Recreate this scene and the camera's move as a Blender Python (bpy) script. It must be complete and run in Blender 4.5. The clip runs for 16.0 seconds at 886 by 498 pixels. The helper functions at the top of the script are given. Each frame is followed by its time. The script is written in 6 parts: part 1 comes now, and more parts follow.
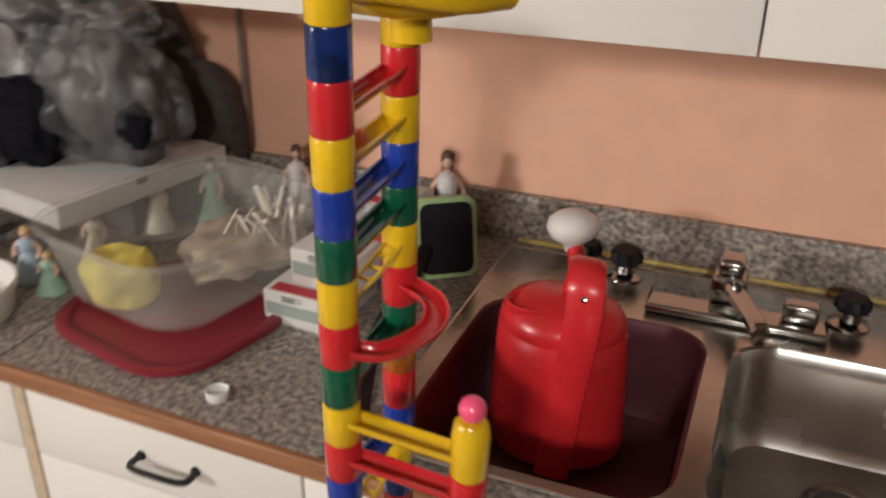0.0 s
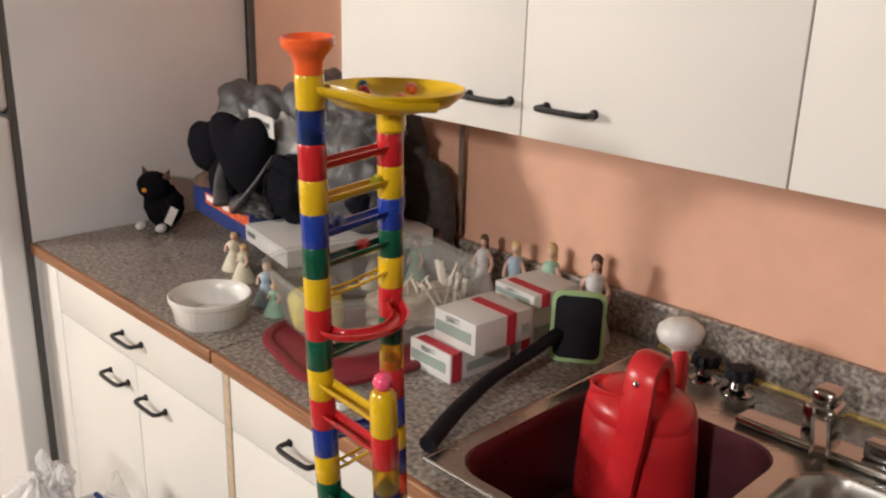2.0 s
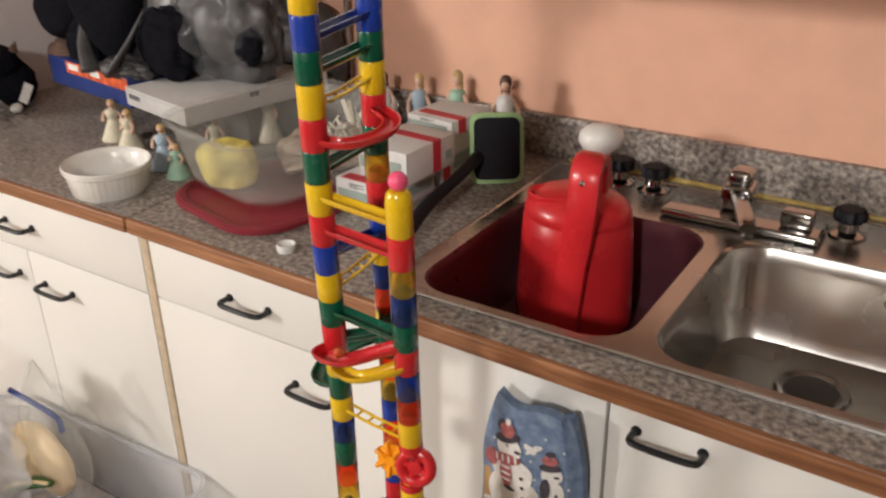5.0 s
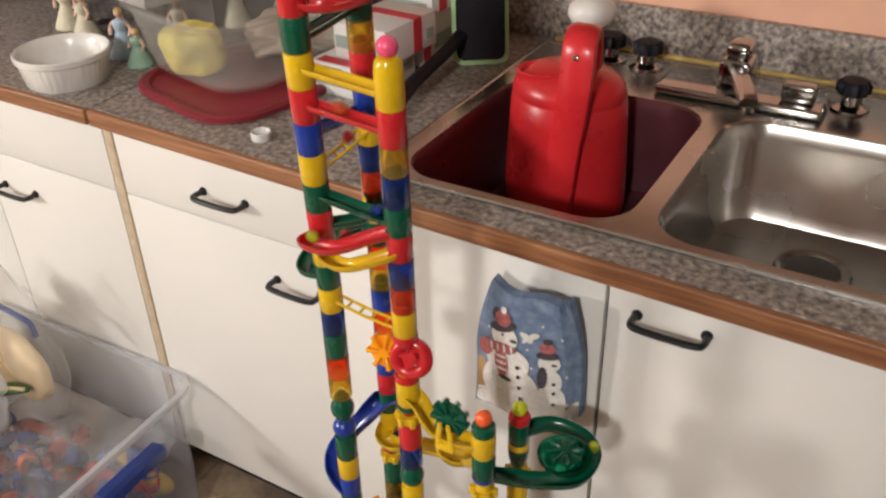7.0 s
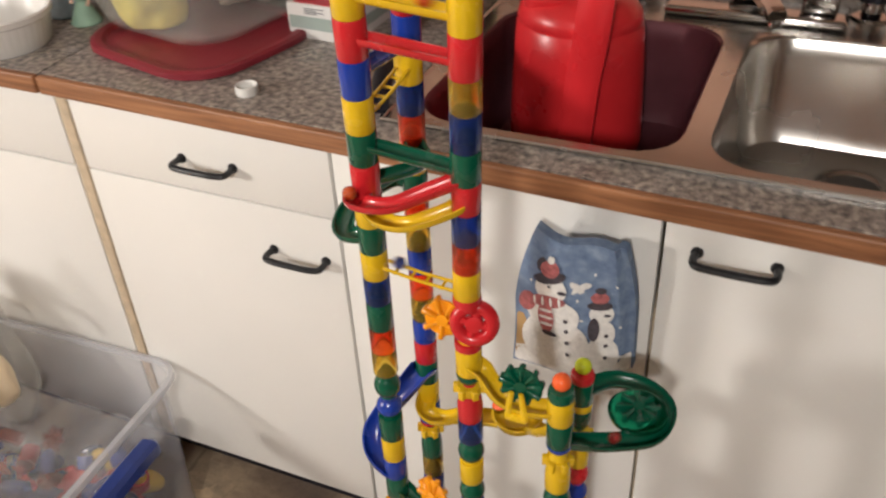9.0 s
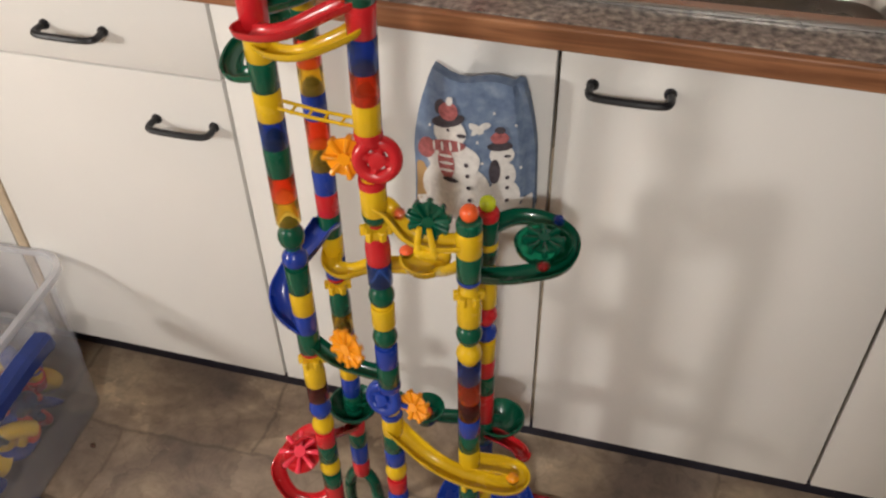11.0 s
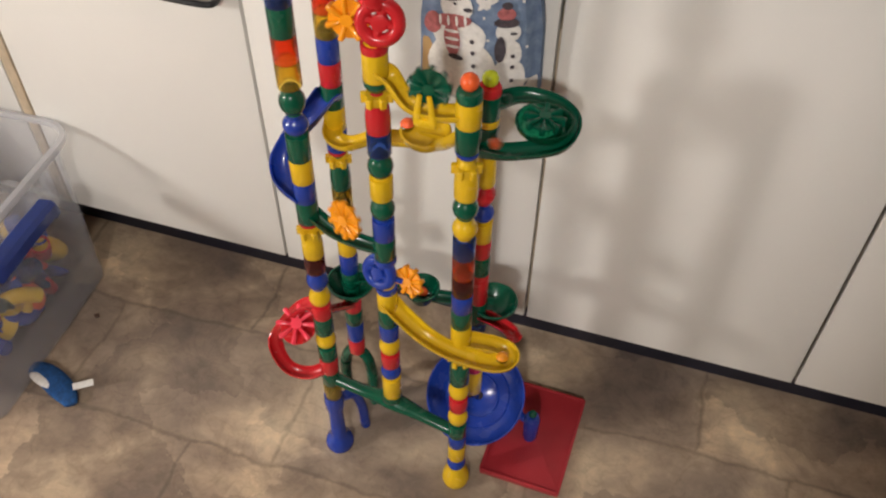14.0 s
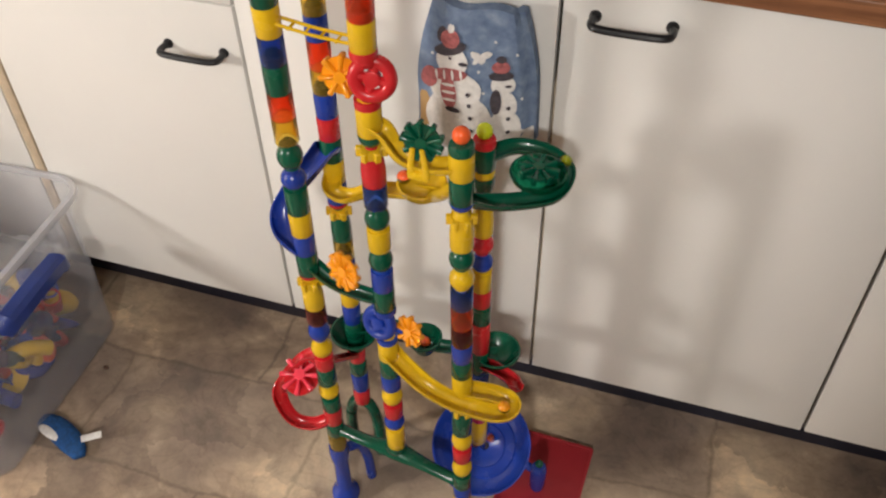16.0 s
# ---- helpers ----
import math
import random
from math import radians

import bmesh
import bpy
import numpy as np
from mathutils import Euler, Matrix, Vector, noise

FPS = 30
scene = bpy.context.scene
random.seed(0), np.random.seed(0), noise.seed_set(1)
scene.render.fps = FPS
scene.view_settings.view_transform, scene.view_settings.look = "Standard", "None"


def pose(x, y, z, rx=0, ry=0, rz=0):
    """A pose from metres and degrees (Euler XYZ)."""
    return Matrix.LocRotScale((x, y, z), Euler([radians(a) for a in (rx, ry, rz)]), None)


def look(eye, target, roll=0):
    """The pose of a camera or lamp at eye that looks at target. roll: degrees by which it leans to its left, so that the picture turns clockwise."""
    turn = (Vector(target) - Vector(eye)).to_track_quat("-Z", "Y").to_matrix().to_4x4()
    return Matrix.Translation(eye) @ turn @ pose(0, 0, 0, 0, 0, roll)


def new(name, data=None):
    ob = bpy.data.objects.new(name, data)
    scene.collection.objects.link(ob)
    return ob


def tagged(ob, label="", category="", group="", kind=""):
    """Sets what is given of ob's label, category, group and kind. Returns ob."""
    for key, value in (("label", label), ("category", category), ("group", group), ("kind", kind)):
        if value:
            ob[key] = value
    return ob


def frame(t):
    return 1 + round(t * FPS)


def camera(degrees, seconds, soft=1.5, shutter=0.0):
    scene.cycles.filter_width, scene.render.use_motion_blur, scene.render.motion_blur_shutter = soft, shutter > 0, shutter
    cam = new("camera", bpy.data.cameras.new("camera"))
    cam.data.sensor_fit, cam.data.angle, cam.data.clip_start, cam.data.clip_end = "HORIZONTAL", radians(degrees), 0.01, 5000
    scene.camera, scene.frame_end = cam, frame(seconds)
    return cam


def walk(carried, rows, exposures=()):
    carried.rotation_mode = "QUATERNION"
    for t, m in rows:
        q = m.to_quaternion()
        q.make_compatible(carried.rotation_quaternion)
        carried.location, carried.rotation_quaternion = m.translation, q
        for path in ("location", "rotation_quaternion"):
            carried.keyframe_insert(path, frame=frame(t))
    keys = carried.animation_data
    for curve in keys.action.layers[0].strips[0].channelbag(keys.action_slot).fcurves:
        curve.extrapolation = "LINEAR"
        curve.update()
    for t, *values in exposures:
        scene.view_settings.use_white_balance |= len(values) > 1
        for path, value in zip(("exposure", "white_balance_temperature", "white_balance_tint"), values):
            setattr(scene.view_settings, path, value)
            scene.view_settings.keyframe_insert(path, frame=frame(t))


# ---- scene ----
cam = camera(53.0, 16.0, 2.2, 0.6)
PATH = [
    (0, (0.358, 0.256, 1.578), (-0.302, 1.931, 0.707), 0.6),
    (0.5, (0.494, 0.218, 1.586), (-0.409, 1.783, 0.727), 1.9),
    (1, (0.590, 0.184, 1.602), (-0.470, 1.693, 0.827), -1.9),
    (1.5, (0.719, 0.199, 1.607), (-0.534, 1.623, 0.975), 0.6),
    (2, (0.778, 0.212, 1.608), (-0.564, 1.559, 0.990), 1.6),
    (2.5, (0.795, 0.218, 1.597), (-0.559, 1.537, 0.941), 1.2),
    (3, (0.802, 0.208, 1.578), (-0.548, 1.491, 0.850), 0.8),
    (3.5, (0.806, 0.206, 1.562), (-0.531, 1.458, 0.760), 0.1),
    (4, (0.774, 0.182, 1.548), (-0.484, 1.493, 0.712), -1.5),
    (4.5, (0.723, 0.125, 1.550), (-0.397, 1.548, 0.701), -2.0),
    (5, (0.659, 0.085, 1.533), (-0.320, 1.592, 0.656), -1.0),
    (5.2, (0.646, 0.081, 1.527), (-0.301, 1.597, 0.629), -0.6),
    (7.3, (0.612, 0.117, 1.459), (-0.258, 1.557, 0.378), -1.6),
    (7.5, (0.614, 0.114, 1.435), (-0.272, 1.569, 0.387), -1.4),
    (8, (0.597, 0.126, 1.445), (-0.263, 1.572, 0.363), -1.8),
    (8.5, (0.555, 0.158, 1.436), (-0.317, 1.578, 0.331), -1.9),
    (9, (0.443, 0.136, 1.423), (-0.248, 1.606, 0.257), -3.1),
    (9.5, (0.408, 0.149, 1.409), (-0.199, 1.623, 0.200), -4.1),
    (10, (0.424, 0.158, 1.382), (-0.019, 1.615, 0.085), -2.5),
    (10.2, (0.434, 0.148, 1.372), (0.006, 1.597, 0.058), -2.4),
    (12.3, (0.440, 0.081, 1.357), (0.031, 1.449, -0.043), 0.3),
    (12.5, (0.445, 0.083, 1.355), (0.037, 1.435, -0.061), 0.3),
    (13, (0.448, 0.080, 1.346), (0.029, 1.397, -0.100), 0.3),
    (13.5, (0.450, 0.075, 1.339), (0.042, 1.382, -0.118), 0.8),
    (14, (0.459, 0.074, 1.335), (0.061, 1.357, -0.146), 0.6),
    (14.5, (0.465, 0.076, 1.340), (0.040, 1.373, -0.122), -0.2),
    (15, (0.469, 0.075, 1.342), (0.026, 1.392, -0.095), -0.9),
    (15.5, (0.479, 0.071, 1.346), (0.028, 1.412, -0.067), -0.9),
    (16, (0.484, 0.079, 1.344), (0.022, 1.421, -0.064), -1.3),
]
walk(cam, [(t, look(eye, target, roll)) for t, eye, target, roll in PATH],
     [(0, -0.14), (1, 0.03), (7, 0.14), (8.5, 0.20), (10, -0.03), (12.5, 0.03), (15, 0.09), (16, 0.12)])

# ---- light ----
world = bpy.data.worlds.new("room_air")
scene.world = world
world.use_nodes = True
world.node_tree.nodes["Background"].inputs[0].default_value = (0.9, 0.82, 0.75, 1)
world.node_tree.nodes["Background"].inputs[1].default_value = 0.08


def lamp(name, at, aim, size, watts, colour):
    data = bpy.data.lights.new(name, "AREA")
    data.shape, data.size, data.energy, data.color = "DISK", size, watts, colour
    ob = new(name, data)
    ob.matrix_world = look(at, aim)
    return ob


# the ceiling lamp behind the camera and the lamp of the room beyond the fridge
lamp("ceiling_lamp_light", (0.70, -1.75, 2.30), (0.1, 1.0, 1.5), 0.26, 40, (1.0, 0.948, 0.898))
lamp("far_lamp_light", (-3.3, -2.15, 2.06), (0.2, 0.9, 0.7), 0.54, 104, (1.0, 0.948, 0.898))
scene.view_settings.exposure = 0.0


# ---- materials ----
def material(name, colour, rough=0.5, metal=0.0, trans=0.0, coat=0.0, ior=1.46, spec=0.5):
    m = bpy.data.materials.new(name)
    m.use_nodes = True
    b = m.node_tree.nodes["Principled BSDF"]
    b.inputs["Base Color"].default_value = (*colour, 1)
    b.inputs["Roughness"].default_value = rough
    b.inputs["Metallic"].default_value = metal
    b.inputs["Transmission Weight"].default_value = trans
    b.inputs["Coat Weight"].default_value = coat
    b.inputs["IOR"].default_value = ior
    b.inputs["Specular IOR Level"].default_value = spec
    return m


def node(m, kind, **inputs):
    n = m.node_tree.nodes.new(kind)
    for k, v in inputs.items():
        n.inputs[k.replace("_", " ")].default_value = v
    return n


def ramp(m, stops):
    n = m.node_tree.nodes.new("ShaderNodeValToRGB")
    e = n.color_ramp.elements
    while len(e) < len(stops):
        e.new(0.5)
    for el, (pos, c) in zip(e, stops):
        el.position, el.color = pos, (*c, 1)
    return n


def speckle(m, scale, stops, detail=4.0, bump=0.0, rough=None, distort=0.0):
    """Noise in object space into the base colour, with bump and a spread of gloss."""
    t, links = m.node_tree, m.node_tree.links
    co = t.nodes.new("ShaderNodeTexCoord")
    n = node(m, "ShaderNodeTexNoise", Scale=scale, Detail=detail, Distortion=distort)
    links.new(co.outputs["Object"], n.inputs["Vector"])
    r = ramp(m, stops)
    links.new(n.outputs["Fac"], r.inputs["Fac"])
    b = t.nodes["Principled BSDF"]
    links.new(r.outputs["Color"], b.inputs["Base Color"])
    if bump:
        k = node(m, "ShaderNodeBump", Strength=bump, Distance=0.002)
        links.new(n.outputs["Fac"], k.inputs["Height"])
        links.new(k.outputs["Normal"], b.inputs["Normal"])
    if rough:
        mr = node(m, "ShaderNodeMapRange", From_Min=0.3, From_Max=0.7, To_Min=rough[0], To_Max=rough[1])
        links.new(n.outputs["Fac"], mr.inputs["Value"])
        links.new(mr.outputs["Result"], b.inputs["Roughness"])
    return m, n, r, co


def worn(m, scale=60, spread=0.12, bump=0.05):
    """A little grain and uneven gloss on a plain colour."""
    t, links = m.node_tree, m.node_tree.links
    b = t.nodes["Principled BSDF"]
    c = tuple(b.inputs["Base Color"].default_value)[:3]
    r0 = b.inputs["Roughness"].default_value
    lo = tuple(v * (1 - spread) for v in c)
    hi = tuple(min(1, v * (1 + spread)) for v in c)
    speckle(m, scale, [(0.3, lo), (0.7, hi)], bump=bump, rough=(max(0.03, r0 - 0.06), r0 + 0.08))
    return m


PL = {}
for k, c in {"yellow": (0.74, 0.47, 0.012), "red": (0.56, 0.018, 0.024), "blue": (0.012, 0.045, 0.33), "green": (0.002, 0.085, 0.045),
             "orange": (0.90, 0.13, 0.03), "pink": (0.90, 0.10, 0.22), "lime": (0.55, 0.62, 0.02), "light_orange": (0.88, 0.33, 0.01),
             "rose": (0.85, 0.05, 0.09)}.items():
    PL[k] = worn(material(k + "_plastic", c, 0.22, coat=0.25), 35, 0.06, 0.02)
for k, c in {"clear_blue": (0.05, 0.16, 0.60), "clear_red": (1.0, 0.17, 0.05), "clear_yellow": (0.95, 0.68, 0.10), "clear_maroon": (0.32, 0.03, 0.03),
             "clear_green": (0.02, 0.42, 0.22)}.items():
    PL[k] = material(k + "_plastic", c, 0.12, trans=0.90)
GLASS = material("clear_glass", (0.95, 0.97, 0.95), 0.03, trans=1.0)
CLEAR = material("clear_polythene", (0.60, 0.61, 0.66), 0.3)
TUBCLEAR = material("clear_tub_plastic", (0.66, 0.66, 0.62), 0.2)
RIMCLEAR = material("whitish_rim_polythene", (0.74, 0.74, 0.77), 0.3)
HAZE = material("cloudy_film", (0.66, 0.65, 0.66), 0.3)
FILM = material("thin_film", (0.62, 0.63, 0.65), 0.16)
DOOR = worn(material("white_melamine", (0.765, 0.752, 0.716), 0.38), 3.0, 0.025, 0.0)
DOORUP = worn(material("white_melamine_upper", (0.78, 0.76, 0.72), 0.40), 3.0, 0.02, 0.0)
PANEL = worn(material("grey_painted_steel", (0.70, 0.70, 0.715), 0.42), 5.0, 0.04, 0.02)
FRIDGE = worn(material("fridge_white", (0.74, 0.74, 0.74), 0.35), 4.0, 0.03, 0.0)
SEAL = material("rubber_seal", (0.10, 0.095, 0.09), 0.7)
CARCASS = worn(material("cabinet_chipboard", (0.50, 0.40, 0.28), 0.7), 40, 0.2, 0.1)
TOEKICK = worn(material("black_vinyl_base", (0.012, 0.012, 0.022), 0.45), 20, 0.2, 0.05)
BLACK = worn(material("black_metal", (0.012, 0.012, 0.014), 0.35), 40, 0.2, 0.03)
BLACKP = worn(material("black_nylon", (0.006, 0.006, 0.010), 0.55, spec=0.25), 60, 0.25, 0.05)
WALL = worn(material("salmon_wall_paint", (0.79, 0.455, 0.320), 0.55), 14, 0.045, 0.08)
ROOMWALL = worn(material("tan_wall_paint", (0.66, 0.61, 0.55), 0.7), 10, 0.04, 0.05)
CEILING = worn(material("white_ceiling_paint", (0.75, 0.73, 0.70), 0.85), 20, 0.03, 0.1)
CONDUIT = worn(material("dull_conduit_steel", (0.26, 0.22, 0.20), 0.4, metal=0.6), 30, 0.2, 0.05)
CHROME = material("chrome", (0.42, 0.41, 0.40), 0.13, metal=1.0)
CERAMIC = worn(material("white_ceramic", (0.74, 0.73, 0.70), 0.16, coat=0.3), 25, 0.02, 0.0)
PAPER = worn(material("white_card", (0.66, 0.65, 0.63), 0.6), 30, 0.04, 0.03)
# white card with the shade of the bags above put into its colour
BOXCARD = worn(material("shaded_white_card", (0.50, 0.49, 0.48), 0.6), 30, 0.05, 0.03)
# for the added supports, dark like the shade under the flat boxes
PROPDARK = worn(material("shade_dark_prop", (0.075, 0.07, 0.066), 0.7), 30, 0.15, 0.03)
PAPERGREY = worn(material("grey_green_print", (0.30, 0.36, 0.33), 0.6), 30, 0.05, 0.0)
PAPERRED = worn(material("red_print", (0.50, 0.03, 0.05), 0.5), 30, 0.08, 0.0)
INK = material("dark_print", (0.10, 0.10, 0.11), 0.6)
CANRED = worn(material("red_polythene", (0.60, 0.022, 0.028), 0.30, coat=0.15), 9, 0.10, 0.03)
LIDRED = worn(material("dark_red_lid", (0.22, 0.018, 0.030), 0.42), 12, 0.10, 0.03)
TRAYRED = worn(material("dull_red_plastic", (0.40, 0.028, 0.038), 0.4), 20, 0.08, 0.03)
WHITEP = worn(material("white_polythene", (0.74, 0.73, 0.70), 0.35), 20, 0.03, 0.02)
BAGW = worn(material("white_carrier_film", (0.86, 0.85, 0.86), 0.34), 18, 0.05, 0.1)
for m_, see in ((CLEAR, 0.165), (FILM, 0.07), (TUBCLEAR, 0.15), (HAZE, 0.17), (RIMCLEAR, 0.40), (BAGW, 0.46)):
    m_.node_tree.nodes["Principled BSDF"].inputs["Alpha"].default_value = see
PLUSH = worn(material("black_plush", (0.007, 0.007, 0.010), 1.0, spec=0.1), 240, 0.6, 0.6)
PLUSHG = worn(material("grey_carrier_film", (0.060, 0.058, 0.060), 0.46), 26, 0.35, 0.06)
PLUSHG2 = worn(material("brownish_grey_plush", (0.045, 0.035, 0.032), 0.7), 60, 0.4, 0.5)
PAPERDIM = worn(material("whitish_film", (0.36, 0.355, 0.35), 0.4), 30, 0.2, 0.1)
STRIP = worn(material("cream_paper", (0.70, 0.66, 0.57), 0.7), 30, 0.1, 0.0)
WADTAN = worn(material("beige_film", (0.42, 0.36, 0.29), 0.35), 22, 0.25, 0.1)
PLUSHB = worn(material("brown_plush", (0.13, 0.075, 0.055), 0.9), 200, 0.35, 0.8)
CLOTHY = worn(material("yellow_cloth", (0.66, 0.57, 0.13), 0.8), 26, 0.28, 0.3)
BLUEBOX = worn(material("blue_print", (0.012, 0.032, 0.17), 0.4), 15, 0.15, 0.0)
REDBOX = worn(material("orange_red_print", (0.60, 0.10, 0.03), 0.4), 60, 0.5, 0.0)
SKIN = worn(material("painted_resin_skin", (0.62, 0.40, 0.30), 0.5), 60, 0.05, 0.0)
BLUEH = worn(material("blue_handle", (0.012, 0.035, 0.20), 0.35), 30, 0.12, 0.03)
LEAFBAG = worn(material("green_print_film", (0.05, 0.13, 0.035), 0.35), 30, 0.6, 0.1)
PEACH = worn(material("peach_print", (0.80, 0.62, 0.38), 0.5), 14, 0.12, 0.05)
CAULK = worn(material("yellowed_caulk", (0.50, 0.36, 0.10), 0.5), 40, 0.3, 0.1)
LIME = worn(material("pale_green_rim", (0.36, 0.55, 0.26), 0.4), 30, 0.08, 0.0)
FELT = worn(material("blue_felt", (0.012, 0.07, 0.22), 0.9), 150, 0.3, 0.5)
SNOW = worn(material("printed_white", (0.72, 0.70, 0.67), 0.9), 160, 0.10, 0.4)
SCARF = worn(material("printed_red", (0.38, 0.115, 0.115), 0.9), 150, 0.35, 0.4)
DARKP = worn(material("printed_black", (0.06, 0.05, 0.06), 0.9), 150, 0.3, 0.4)
ROOF = material("tan_print", (0.45, 0.28, 0.12), 0.9)


def granite():
    m = material("speckled_laminate", (0.3, 0.27, 0.24), 0.32)
    t, links = m.node_tree, m.node_tree.links
    co = t.nodes.new("ShaderNodeTexCoord")
    v = node(m, "ShaderNodeTexVoronoi", Scale=165.0)
    n = node(m, "ShaderNodeTexNoise", Scale=105.0, Detail=4.0)
    w = node(m, "ShaderNodeTexNoise", Scale=5.0, Detail=3.0)
    for k in (v, n, w):
        links.new(co.outputs["Object"], k.inputs["Vector"])
    r = ramp(m, [(0.35, (0.055, 0.050, 0.050)), (0.45, (0.190, 0.165, 0.152)), (0.55, (0.335, 0.290, 0.258)), (0.66, (0.54, 0.47, 0.40))])
    mix = t.nodes.new("ShaderNodeMix")
    mix.data_type = "RGBA"
    mix.inputs["Factor"].default_value = 0.35
    links.new(n.outputs["Fac"], r.inputs["Fac"])
    r2 = ramp(m, [(0.1, (0.085, 0.08, 0.078)), (0.5, (0.24, 0.21, 0.19)), (0.9, (0.42, 0.36, 0.29))])
    links.new(v.outputs["Color"], r2.inputs["Fac"])
    links.new(r.outputs["Color"], mix.inputs["A"])
    links.new(r2.outputs["Color"], mix.inputs["B"])
    links.new(mix.outputs["Result"], t.nodes["Principled BSDF"].inputs["Base Color"])
    mr = node(m, "ShaderNodeMapRange", From_Min=0.3, From_Max=0.7, To_Min=0.22, To_Max=0.42)
    links.new(w.outputs["Fac"], mr.inputs["Value"])
    links.new(mr.outputs["Result"], t.nodes["Principled BSDF"].inputs["Roughness"])
    return m


def wood():
    m = material("stained_oak", (0.3, 0.13, 0.06), 0.42)
    t, links = m.node_tree, m.node_tree.links
    co = t.nodes.new("ShaderNodeTexCoord")
    mp = t.nodes.new("ShaderNodeMapping")
    mp.inputs["Scale"].default_value = (2.5, 40, 55)
    n = node(m, "ShaderNodeTexNoise", Scale=2.2, Detail=6.0, Distortion=0.6)
    links.new(co.outputs["Object"], mp.inputs["Vector"])
    links.new(mp.outputs["Vector"], n.inputs["Vector"])
    r = ramp(m, [(0.3, (0.17, 0.068, 0.030)), (0.55, (0.30, 0.132, 0.060)), (0.75, (0.40, 0.19, 0.09))])
    links.new(n.outputs["Fac"], r.inputs["Fac"])
    b = t.nodes["Principled BSDF"]
    links.new(r.outputs["Color"], b.inputs["Base Color"])
    k = node(m, "ShaderNodeBump", Strength=0.15, Distance=0.001)
    links.new(n.outputs["Fac"], k.inputs["Height"])
    links.new(k.outputs["Normal"], b.inputs["Normal"])
    return m


def steel():
    m = material("brushed_steel", (0.49, 0.475, 0.45), 0.3, metal=1.0)
    t, links = m.node_tree, m.node_tree.links
    co = t.nodes.new("ShaderNodeTexCoord")
    mp = t.nodes.new("ShaderNodeMapping")
    mp.inputs["Scale"].default_value = (3, 160, 160)
    n = node(m, "ShaderNodeTexNoise", Scale=3.0, Detail=4.0)
    s = node(m, "ShaderNodeTexNoise", Scale=9.0, Detail=4.0)
    links.new(co.outputs["Object"], mp.inputs["Vector"])
    links.new(mp.outputs["Vector"], n.inputs["Vector"])
    links.new(co.outputs["Object"], s.inputs["Vector"])
    b = t.nodes["Principled BSDF"]
    mr = node(m, "ShaderNodeMapRange", From_Min=0.3, From_Max=0.7, To_Min=0.18, To_Max=0.32)
    links.new(s.outputs["Fac"], mr.inputs["Value"])
    links.new(mr.outputs["Result"], b.inputs["Roughness"])
    k = node(m, "ShaderNodeBump", Strength=0.06, Distance=0.001)
    links.new(n.outputs["Fac"], k.inputs["Height"])
    links.new(k.outputs["Normal"], b.inputs["Normal"])
    return m


